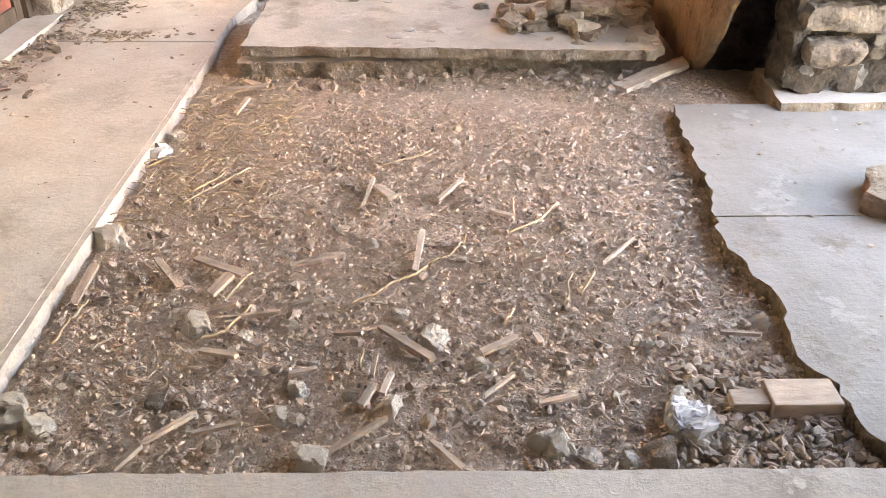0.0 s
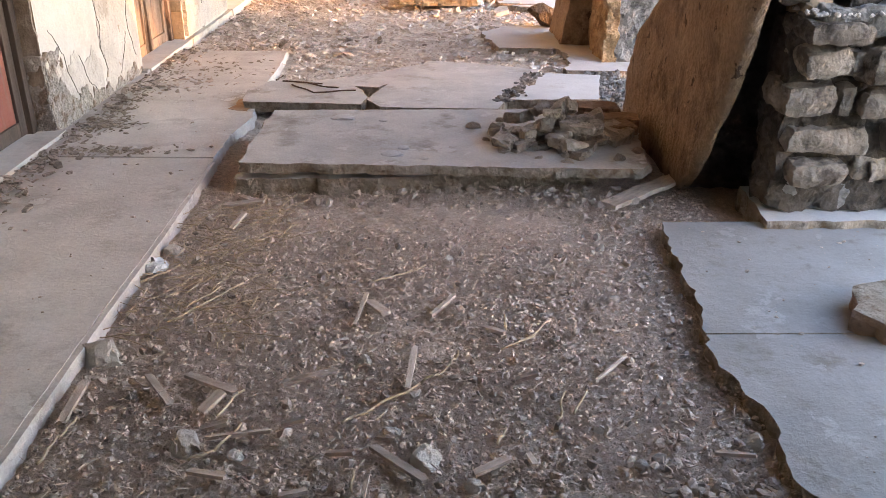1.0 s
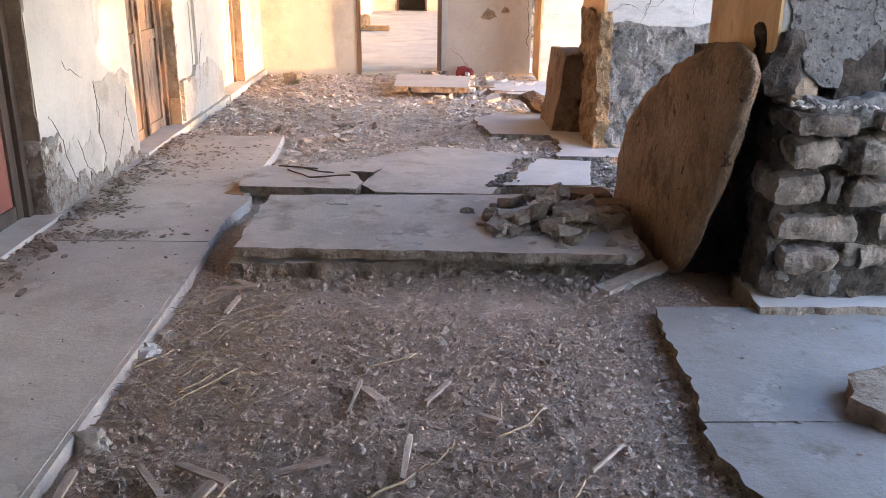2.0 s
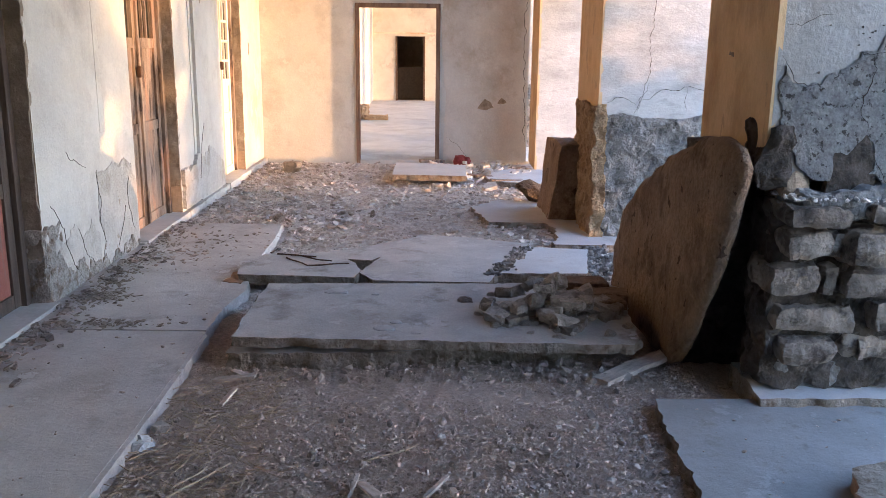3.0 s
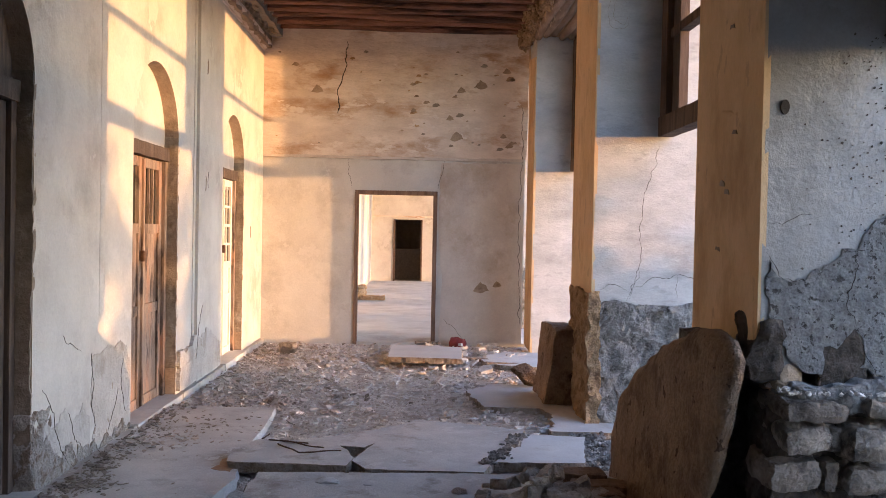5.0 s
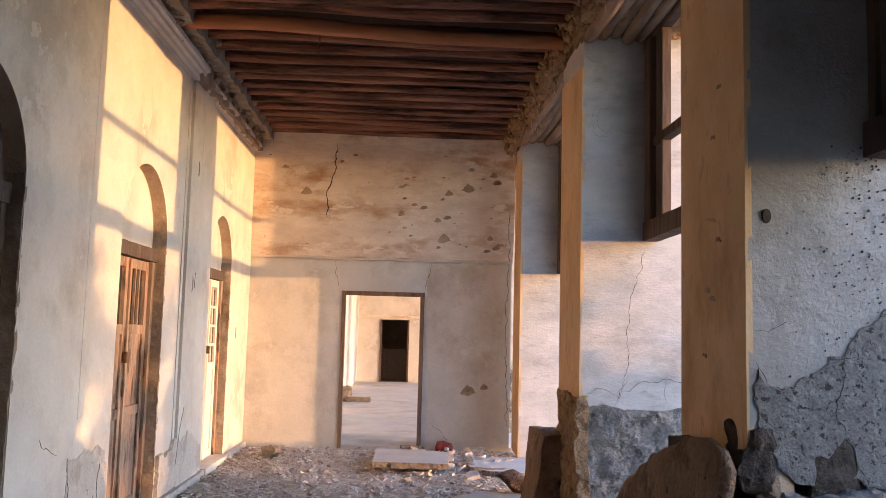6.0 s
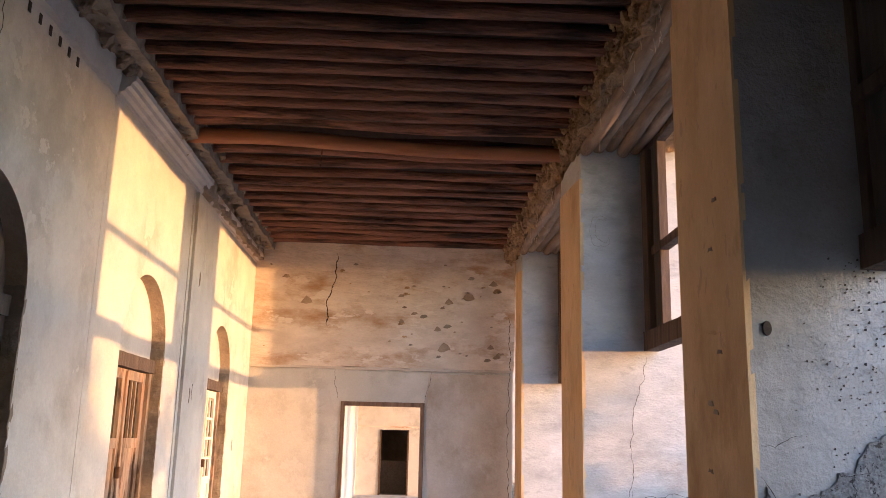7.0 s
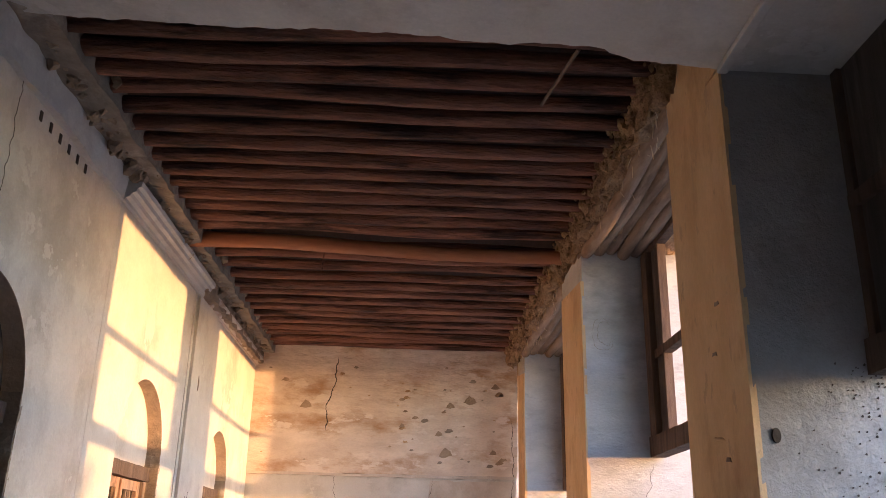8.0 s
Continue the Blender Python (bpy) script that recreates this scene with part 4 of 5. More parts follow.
# ---- transom windows over the openings ----
def transom(y0, y1, label, boards):
    w = thing("window", label, "window", "transom windows")
    x0, x1 = 2.12, 2.20
    part("rail", rough_box(x0 - 0.02, x1 + 0.02, y0, y1, 2.35, 2.50, 0.1, 0.005, 6, y0), WOOD_FRAME, w)
    part("rail", cube(x0, x1, y0, y1, 3.09, 3.16, bev=0.006), WOOD_FRAME, w)
    part("rail", cube(x0, x1, y0, y1, 3.98, 4.05, bev=0.006), WOOD_FRAME, w)
    ys = [y0 + 0.03, y1 - 0.03] + ([y1 - 0.42] if not boards else [y1 - 0.6, y1 - 1.2, y1 - 1.8])
    for y in ys:
        wd = 0.03 if y in ys[:2] else 0.018
        if y == ys[1] and not boards:
            part("post", cube(x0 - 0.03, x1, y1 - 0.22, y1 - 0.07, 2.5, 3.98, bev=0.006), WOOD_FRAME, w)
        if not boards and y == ys[2]:
            part("board", cube(x0 + 0.02, x0 + 0.045, y + 0.02, y1 - 0.22, 2.5, 3.98, bev=0.003), WOOD_DARK, w, "dark wooden board")
        part("stile", cube(x0 + 0.005, x1 - 0.005, y - wd, y + wd, 2.50, 3.98, bev=0.005), WOOD_FRAME, w)
    if boards:
        for k in range(5):
            a = y0 + (y1 - y0) * k / 5
            b_ = y0 + (y1 - y0) * (k + 1) / 5
            part("board", cube(x0 + 0.03, x0 + 0.05, a, b_ - 0.004, 2.5, 3.09, bev=0.003), WOOD_DARK, w)
            part("board", cube(x0 + 0.03, x0 + 0.05, a, b_ - 0.004, 3.16, 3.94, bev=0.003), WOOD_DARK, w)
    return w


transom(1.35, 3.42, "dark wooden transom window, boarded up", True)
transom(4.15, 6.75, "brown wooden transom window frame without glass", False)
transom(7.65, 10.68, "brown wooden transom window frame without glass", False)

# ---- ceiling ----
bm = bmesh.new()
y, k = 3.95, 0
while y < YB - 0.05:
    if abs(y - 7.24) > 0.10:
        r = (0.058 if y < 7.3 else 0.05) + 0.012 * noise.noise(Vector((k * 3.3, 1, 1)))
        zz = ZJ + 0.06 + 0.012 * noise.noise(Vector((k * 1.9, 4, 1)))
        log((-1.85, y, zz), (1.70, y + 0.03 * noise.noise(Vector((k, 2, 2))), zz), r, r * 0.9, k, 0.035, 9, 16, bm)
    y += (0.232 if y < 7.3 else 0.31) + 0.03 * noise.noise(Vector((k * 2.7, 0, 5)))
    k += 1
n_log = len(bm.faces)
# deck over the joists, in the gap shade colour
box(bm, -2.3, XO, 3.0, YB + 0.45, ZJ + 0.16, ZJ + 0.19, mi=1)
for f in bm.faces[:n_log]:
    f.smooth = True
thing("ceiling", "smoke-dark round joists under boards darkened as gap shade", "ceiling", kind="structure", bm=bm, material=[LOG, DECK_GAP_SHADE])
thing("roof", "earth roof over the veranda", "roof", kind="structure", bm=cube(-2.8, XO + 0.1, -3.3, 26.5, 4.41, 4.6), material=SAND)
thing("beam", "thick reddish round beam across the veranda", "beam", bm=log((-1.86, 7.20, 4.20), (1.72, 7.26, 4.15), 0.07, 0.06, 3, 0.03, 12, 18), material=BEAM, smooth=True)
# plaster ceiling over the near end, torn off in a ragged edge and lower on the pier side
edge = [(-1.95, 3.72), (-1.5, 3.70), (-1.2, 3.66), (-0.85, 3.62), (-0.55, 3.58), (-0.15, 3.50), (0.2, 3.47), (0.5, 3.46), (0.8, 3.40), (1.05, 3.38), (1.2, 3.45), (1.62, 3.42)]
bm = plate([(1.62, -3.0), *reversed(edge), (-1.95, -3.0)], 0.0, 0.03, 0.02, 0.035, 40, ragged=set(range(1, 12)), under=0.012)
for v in bm.verts:
    v.co.z += 4.16 - 0.37 * (v.co.x + 1.95) / 3.57
thing("ceiling_plaster", "pale plaster ceiling torn off in a ragged edge", "ceiling", kind="structure", bm=bm, material=PLASTER)
thing("trim", "thin white moulding along the plaster ceiling", "trim", kind="structure", bm=cube(XR - 0.02, XR + 0.03, -3, 3.41, 3.755, 3.785, bev=0.008), material=PLASTER)
thing("hanging_lath", "thin broken lath hanging under the joists", "lath", bm=log((1.05, 3.95, 4.21), (0.92, 4.45, 4.14), 0.012, 0.01, 2, 0.01, 6), material=LOG_PALE)
thing("hanging_lath", "thin string of wood hanging under the beam", "lath", bm=log((-0.62, 7.25, 4.16), (-0.63, 7.28, 3.93), 0.008, 0.006, 2, 0.01, 6), material=LOG)

# plain unseen walls: two close the place and keep fill light out, one blocks sun
thing("wall_south", "plain unseen plaster wall", "wall", kind="structure", bm=cube(-2.4, XO, -3.3, -3.0, -0.1, 4.4), material=PLASTER)
thing("wall_east_near", "plain unseen plaster wall", "wall", kind="structure", bm=cube(XR + 0.1, XO, -3.0, -0.7, -0.1, 3.95), material=PLASTER)
# added out of view so the low sun misses the first pier
thing("boundary_wall", "unseen added wall that blocks the low sun", "wall", kind="structure", bm=cube(16.0, 16.4, -14, -0.95, -0.2, 3.3), material=SAND)

# ---- the loose slabs ----
slab = thing("stone_slab", "thick grey slab lying on another broken slab", "slab", bm=plate([(-0.71, 3.90), (1.21, 3.79), (1.25, 3.86), (1.37, 4.80), (1.30, 4.88), (-0.69, 4.86)], 0.16, 0.112, 0.016, 0.03, 60, under=0.035, mi_side=1), material=[SLAB, SLAB_EDGE])
thing("stone_slab", "broken grey slab under the top one", "slab", bm=plate([(-0.73, 3.885), (-0.1, 3.895), (0.3, 3.93), (1.05, 4.06), (1.15, 4.78), (-0.70, 4.85)], 0.082, -0.01, 0.026, 0.03, 61, under=0.045, mi_side=1), material=[SLAB, SLAB_EDGE])
PIECES = [([(-0.97, 5.30), (-0.22, 5.23), (-0.19, 5.40), (-0.24, 5.60), (-0.36, 5.80), (-0.88, 5.86), (-1.0, 5.60)], 0.10, "grey paving slab, cracked at one corner"),
          ([(-0.20, 5.40), (-0.1, 5.22), (0.15, 5.19), (0.63, 5.17), (0.69, 5.36), (0.83, 5.80), (1.02, 6.28), (0.55, 6.50), (0.20, 6.60), (-0.05, 5.95)], 0.085, "large broken grey paving slab"),
          ([(-0.78, 5.90), (-0.34, 5.83), (-0.14, 5.80), (-0.04, 5.98), (0.17, 6.58), (-0.05, 6.35), (-0.45, 6.06)], 0.07, "narrow broken paving slab"),
          ([(0.72, 5.42), (1.30, 5.42), (1.44, 6.12), (0.98, 6.20), (0.86, 5.82)], 0.08, "pale broken paving slab"),
          ([(-0.12, 9.62), (0.72, 9.55), (0.76, 10.5), (-0.11, 10.7)], 0.13, "pale slab by the doorway")]
for i, (pl, z, lab) in enumerate(PIECES):
    thing("paving_slab", lab, "slab", "torn paving slabs", bm=plate(pl, z, z - 0.065, 0.012, 0.05, 62 + i, under=0.02, mi_side=1), material=[TILE_W if i > 2 else SLAB, SLAB_EDGE])
for i, (a, b_) in enumerate((((-0.80, 5.83), (-0.52, 5.74)), ((-0.72, 5.72), (-0.55, 5.50)), ((-0.55, 5.50), (-0.28, 5.56)), ((-0.70, 5.80), (-0.40, 5.62)), ((-0.85, 5.86), (-0.82, 5.98)))):
    thing("thin_rod", "thin bent dark rod lying on a slab", "rod", "bent rods", bm=log((*a, 0.106), (*b_, 0.108), 0.006, 0.005, i, 0.01, 6), material=IRON)
for i, (x, y, s) in enumerate(((0.03, 4.02, 0.05), (-0.27, 4.68, 0.06), (0.08, 4.12, 0.03), (-0.05, 4.62, 0.02), (0.6, 4.45, 0.03), (0.18, 3.95, 0.02))):
    ob = new("plaster_flake", rock_mesh("plaster_flake", TILE_W, i + 3.5, 0.35))
    ob.matrix_basis = Matrix.Translation((x, y, 0.165)) @ Matrix.Diagonal((s * 1.3, s * 0.8, s * 0.8, 1))
    tagged(ob, "white plaster flake on the grey slab", "plaster flake", "plaster flakes")

# ---- rubble heap on the slab ----
# a few stray lumps, then angular broken pieces piled in layers
heap_meshes = [rock_mesh("lump", CLAY, 11.3 + i * 2.1, 0.6 + 0.1 * (i % 3), 2, 0.85) for i in range(6)]
for i, (x, y, r) in enumerate(((0.45, 4.50, 0.05), (0.54, 4.40, 0.045), (0.50, 4.26, 0.03), (0.64, 4.06, 0.035), (1.12, 3.93, 0.04), (0.86, 3.90, 0.03), (1.24, 4.06, 0.04), (0.60, 4.62, 0.04), (0.74, 3.96, 0.025))):
    ob = new("rubble_lump", heap_meshes[i % 6])
    ob.matrix_basis = Matrix.Translation((x, y, 0.15 + r * 0.4)) @ Matrix.Rotation(i * 1.3, 4, "Z") @ Matrix.Diagonal((r, r * 0.75, r * 0.8, 1))
    tagged(ob, "grey brown lump of dried clay on a slab", "rubble", "rubble heap")
pile = random.Random(21)
for i in range(44):
    lay = 0 if i < 26 else (1 if i < 38 else 2)
    rx, ry = ((0.36, 0.30), (0.23, 0.20), (0.11, 0.11))[lay]
    rad, ang = math.sqrt(pile.random()), pile.uniform(0, 6.28)
    l, w_, h = pile.uniform(0.07, 0.22), pile.uniform(0.06, 0.14), pile.uniform(0.03, 0.075)
    if pile.random() < 0.35:
        l *= 0.55
    ob = thing("rubble_piece", "angular broken piece of clay mortar on a slab", "rubble", "rubble heap",
               bm=rough_box(-l / 2, l / 2, -w_ / 2, w_ / 2, -h / 2, h / 2, 0.016, 0.012, 13, 200 + i, rnd=0.28, big=0.06), material=CLAY)
    ob.matrix_basis = pose(0.87 + rx * rad * math.cos(ang), 4.28 + ry * rad * math.sin(ang), 0.182 + 0.055 * lay + pile.uniform(-0.005, 0.015),
                           pile.uniform(-18, 18) * (1 + lay * 0.6), pile.uniform(-16, 16) * (1 + lay * 0.6), pile.uniform(0, 180))
for i in range(26):
    r = pile.uniform(0.018, 0.045)
    ob = new("rubble_lump", heap_meshes[i % 6])
    ob.matrix_basis = Matrix.Translation((0.86 + pile.gauss(0, 0.22), 4.22 + pile.gauss(0, 0.17), 0.16 + r * 0.45)) @ Matrix.Rotation(i * 1.9, 4, "Z") @ Matrix.Diagonal((r, r * 0.8, r * 0.8, 1))
    tagged(ob, "grey brown lump of dried clay on a slab", "rubble", "rubble heap")
for i, (x, y, l, r) in enumerate(((1.20, 4.55, 0.30, -8), (1.15, 4.35, 0.26, 12), (1.12, 4.68, 0.28, 4))):
    ob = thing("broken_brick", "broken reddish brown flat brick on the heap", "brick", "broken bricks", bm=rough_box(-l / 2, l / 2, -0.08, 0.08, 0, 0.05, 0.03, 0.008, 12, i, rnd=0.1), material=BRICK)
    ob.matrix_basis = pose(x, y, 0.165 + 0.012 * i, 0, 2, r)

# ---- the big stone leaning on the pier ----
def flat_stone(outline, x, thick, seed):
    ring = []
    for a, b_ in zip(outline, outline[1:] + outline[:1]):
        a, b_ = Vector(a), Vector(b_)
        n = max(1, int((b_ - a).length / 0.05))
        ring += [a.lerp(b_, k / n) for k in range(n)]
    ring = [p + Vector((noise.noise(Vector((p.x * 6, p.y * 6, seed))), noise.noise(Vector((p.x * 6, p.y * 6, seed + 7))))) * 0.022 for p in ring]
    mid = sum(ring, Vector((0, 0))) / len(ring)
    bm = bmesh.new()
    fs = [0.0, 0.12, 0.25, 0.38, 0.5, 0.62, 0.73, 0.83, 0.91, 0.965, 1.0]

    def face_side(side):
        rows = []
        for f in fs[1:]:
            row = []
            for p in ring:
                q = mid.lerp(p, f)
                v = Vector((0, q.x, q.y))
                d = 0.030 * noise.noise(v * 1.7 + Vector((seed, side, 0))) + 0.010 * noise.noise(v * 6) + 0.005 * noise.noise(v * 17) + 0.003 * noise.noise(v * 40)
                d += 0.03 * max(0.0, (f - 0.86) / 0.14) ** 2 * (1 if side == 0 else 0.7)
                if side == 0 and q.y + 0.42 * (q.x - 3.7) > 1.13 and q.x > 3.7:
                    d += 0.25 * min(0.15, q.y + 0.42 * (q.x - 3.7) - 1.13)
                lean = -0.04 * max(0.0, 0.6 - q.y) + 0.08 * max(0.0, 3.75 - q.x)
                row.append(bm.verts.new((x + lean + (d if side == 0 else thick - d), q.x, q.y)))
            rows.append(row)
        c = bm.verts.new((x + (0 if side == 0 else thick), mid.x, mid.y))
        n = len(ring)
        for k in range(n):
            bm.faces.new((c, rows[0][k], rows[0][(k + 1) % n]))
            for a, b_ in zip(rows, rows[1:]):
                bm.faces.new((a[k], a[(k + 1) % n], b_[(k + 1) % n], b_[k]))
        return rows[-1]

    e0, e1 = face_side(0), face_side(1)
    for k in range(len(ring)):
        bm.faces.new((e0[k], e0[(k + 1) % len(ring)], e1[(k + 1) % len(ring)], e1[k]))
    return bm


bm = flat_stone([(5.30, 0.02), (5.28, 0.31), (5.06, 0.60), (4.80, 0.80), (4.42, 0.97), (3.84, 1.13), (3.60, 1.155), (3.42, 1.13), (3.37, 1.06), (3.40, 0.97), (3.48, 0.74), (3.60, 0.47), (3.75, 0.16), (3.90, 0.02), (4.1, -0.03), (4.8, -0.04), (5.05, -0.02)], 1.43, 0.085, 3.0)
thing("leaning_stone", "large flat brown stone leaning against a pier", "stone", bm=bm, material=ROCK_BROWN, smooth=True)
bm = rough_box(1.36, 1.66, 7.4, 8.1, 0.045, 0.72, 0.03, 0.014, 6, 88, rnd=0.1, big=0.05)
for v in bm.verts:
    v.co.x += 0.13 * (v.co.z - 0.35) * (1.62 - v.co.x) / 0.3
thing("square_stone", "squared dark brown stone block beside the pier", "stone", bm=bm, material=ROCK_BROWN)
ob = new("small_stone", rock_mesh("small_stone", ROCK_BROWN, 4.4, 0.8))
ob.matrix_basis = Matrix.Translation((1.34, 8.45, 0.14)) @ Matrix.Rotation(0.5, 4, "Y") @ Matrix.Diagonal((0.19, 0.2, 0.12, 1))
tagged(ob, "dark brown stone on the pale paving", "stone")
thing("paving_stone", "thick broken piece of stone on the paving", "stone", bm=plate([(1.60, 2.47), (1.66, 2.36), (1.95, 2.32), (2.1, 2.5), (1.9, 2.72), (1.68, 2.64)], 0.125, 0.05, 0.02, 0.04, 90, under=0.03, mi_side=1), material=[SLAB_EDGE, BRICK])
thing("red_rag", "crumpled dark red rag by the wall", "rag", bm=rough_box(0.66, 0.86, 11.3, 11.45, 0.0, 0.13, 0.03, 0.04, 9, 7, rnd=0.6), material=REDRAG)
thing("dark_lump", "dark scorched lump on the earth", "lump", bm=rough_box(-1.5, -1.28, 10.5, 10.66, 0.0, 0.14, 0.03, 0.04, 9, 9, rnd=0.6), material=MUD_DARK)
for i, (x, y, w, d) in enumerate(((0.95, 10.0, 0.45, 0.10), (1.25, 9.65, 0.5, 0.08), (0.35, 11.2, 0.35, 0.06))):
    ob = thing("plank", "splintered grey plank lying on rubble", "plank", "fallen planks", bm=rough_box(-w / 2, w / 2, -d / 2, d / 2, 0, 0.035, 0.04, 0.006, 9, i), material=WOOD_OLD)
    ob.matrix_basis = pose(x, y, 0.04 + 0.03 * (i == 2), 0, 3, -14 + 20 * i)

# ---- wood chips on the earth ----
CHIPS_A = [(-0.66, 2.26, -0.54, 2.09, 33), (-0.54, 2.26, -0.36, 2.14, 40), (-0.45, 2.06, -0.40, 2.13, 47), (-0.24, 2.21, -0.08, 2.28, 31), (-0.05, 2.56, -0.02, 2.78, 19), (-0.01, 2.74, 0.06, 2.60, 53), (0.21, 2.63, 0.30, 2.79, 20),
           (0.14, 2.17, 0.16, 2.40, 26), (0.39, 2.55, 0.46, 2.46, 27), (0.05, 1.90, 0.20, 1.75, 34), (0.32, 1.78, 0.42, 1.83, 33), (0.47, 1.86, 0.48, 1.78, 25), (0.45, 1.58, 0.55, 1.61, 20), (0.32, 1.61, 0.40, 1.68, 14),
           (-0.43, 1.98, -0.35, 1.98, 33), (-0.41, 1.94, -0.23, 1.97, 16), (-0.42, 1.80, -0.31, 1.76, 28), (-0.07, 1.87, 0.01, 1.84, 22)]
CHIPS_B = [(-0.47, 1.46, -0.37, 1.56, 17), (-0.36, 1.49, -0.25, 1.51, 17), (-0.05, 1.42, 0.09, 1.51, 17), (0.19, 1.46, 0.27, 1.36, 19), (-0.83, 2.01, -0.83, 2.21, 39), (-0.51, 1.38, -0.46, 1.43, 22), (-0.17, 1.70, -0.10, 1.72, 21),
           (0.97, 1.86, 1.07, 1.83, 13), (0.47, 2.22, 0.54, 2.22, 28), (0.71, 2.21, 0.84, 2.36, 10), (0.02, 1.58, 0.05, 1.64, 28), (0.04, 1.69, 0.05, 1.75, 17), (0.07, 1.62, 0.09, 1.70, 23), (-0.21, 2.00, -0.14, 2.01, 20),
           (-0.75, 3.70, -0.55, 3.69, 59), (-0.69, 3.82, -0.60, 3.74, 44), (-0.65, 3.41, -0.62, 3.57, 30), (0.31, 2.70, 0.32, 2.61, 32)]
for i, (xa, ya, xb, yb, w) in enumerate(CHIPS_A + CHIPS_B):
    p, q = Vector((xa, ya, 0.020)), Vector((xb, yb, 0.022 + 0.012 * (i % 3)))
    l, w = (q - p).length, w / 1000
    w *= 0.8
    bm = plate([(-l * 0.5, -w * 0.38), (l * 0.47, -w * 0.45), (l * 0.5, w * 0.1), (l * 0.42, w * 0.45), (-l * 0.47, w * 0.4)], 0.005, -0.006, 0.0015, 0.04, i * 3.1, under=0.002)
    ob = thing("wood_chip", "dry splintered wood chip on bare earth", "wood chip", "wood chips", bm=bm, material=CHIP)
    ob.matrix_basis = Matrix.Translation((p + q) / 2) @ (q - p).to_track_quat("X", "Z").to_matrix().to_4x4()
thing("wood_block", "short sawn wooden board with a notched end", "board", bm=box(cube(0.91, 1.0, 1.545, 1.60, 0.012, 0.045, bev=0.004), 1.0, 1.165, 1.53, 1.625, 0.012, 0.055, bev=0.004), material=CHIP)
ob = thing("long_plank", "grey weathered plank on the earth by the stone", "plank", bm=rough_box(-0.28, 0.28, -0.045, 0.045, 0, 0.022, 0.04, 0.006, 9, 3), material=CHIP)
ob.matrix_basis = pose(1.26, 3.88, 0.015, 0, -3, 38)
TWIGS = (((-0.04, 2.00), (0.05, 2.08), (0.18, 2.20), (0.27, 2.30), (0.30, 2.38)), ((0.39, 1.90), (0.42, 1.97)), ((0.62, 2.04), (0.68, 2.16)), ((0.57, 2.01), (0.61, 2.15)), ((-0.82, 1.83), (-0.81, 1.94), (-0.79, 2.03)),
         ((-0.43, 1.84), (-0.37, 1.88), (-0.32, 2.00)), ((-0.40, 2.04), (-0.35, 2.17)), ((0.44, 2.40), (0.54, 2.47), (0.62, 2.59)), ((0.47, 2.63), (0.46, 2.47)), ((-0.01, 2.90), (0.14, 2.98), (0.19, 3.03)),
         ((-0.88, 2.90), (-0.77, 3.04)), ((-0.69, 2.59), (-0.49, 2.89)), ((-0.66, 2.69), (-0.57, 2.85)), ((0.01, 1.80), (0.01, 1.71)))
for i, pa in enumerate(TWIGS):
    bm = bmesh.new()
    for a, b_ in zip(pa, pa[1:]):
        log((*a, 0.022), (*b_, 0.024), 0.0042, 0.0036, i, 0.012, 6, 6, bm)
    thing("twig", "thin bent dry twig on bare earth", "twig", "twigs", bm=bm, material=STRAW, smooth=True)

# ---- stones on the earth ----
ST_A = [(-0.46, 1.93, 0.046), (0.19, 1.85, 0.045), (0.09, 1.58, 0.04), (-0.83, 1.59, 0.062), (-0.74, 1.53, 0.042), (-0.48, 1.61, 0.032), (-0.17, 1.56, 0.031), (-0.14, 1.65, 0.029), (-0.07, 1.41, 0.043), (0.48, 1.45, 0.05),
        (0.55, 1.42, 0.025), (0.72, 1.42, 0.049), (0.64, 1.41, 0.024), (0.80, 1.61, 0.032), (1.10, 1.92, 0.034), (0.69, 1.99, 0.018), (0.48, 1.97, 0.016), (-0.01, 1.63, 0.022), (0.32, 1.75, 0.027), (0.00, 2.36, 0.026), (0.11, 1.97, 0.026)]
ST_B = [(-0.84, 2.38, 0.070), (-0.85, 3.21, 0.040), (0.63, 2.47, 0.026), (0.43, 1.71, 0.020), (0.28, 3.13, 0.020), (0.92, 3.24, 0.021), (0.87, 1.68, 0.015), (-0.74, 1.73, 0.014), (-0.38, 1.74, 0.012), (-0.67, 1.98, 0.017), (-0.05, 1.97, 0.014),
        (-0.11, 1.76, 0.015), (0.77, 1.83, 0.022), (0.81, 1.49, 0.017), (0.88, 1.47, 0.020), (1.09, 1.48, 0.026), (1.16, 1.44, 0.021), (0.57, 1.85, 0.015), (-0.20, 1.94, 0.021), (-0.32, 1.88, 0.022), (-0.68, 2.16, 0.022), (-0.62, 1.77, 0.014)]
stone_meshes = [rock_mesh("stone", CHALK if i != 5 else CLAY, 2.3 + i * 1.7, 0.7, 3, 0.75) for i in range(6)]
for i, (x, y, r) in enumerate(ST_A + ST_B):
    ob = new("stone", stone_meshes[i % 6])
    ob.matrix_basis = Matrix.Translation((x, y, r * 0.32)) @ Matrix.Rotation(i * 2.1, 4, "Z") @ Matrix.Rotation(0.5 * math.sin(i * 3.7), 4, "X") @ Matrix.Diagonal((r * 1.1, r * 0.9, r, 1))
    tagged(ob, "chalky pale broken stone on bare earth", "stone", "loose stones")
bm = rough_box(0.75, 0.85, 1.46, 1.58, 0.0, 0.045, 0.008, 0.02, 22, 4, rnd=0.5)
thing("plastic_scrap", "crumpled white plastic scrap among stones", "plastic scrap", bm=bm, material=PLASTIC)
bm = rough_box(-0.93, -0.83, 3.0, 3.1, 0.0, 0.03, 0.012, 0.02, 22, 6, rnd=0.5)
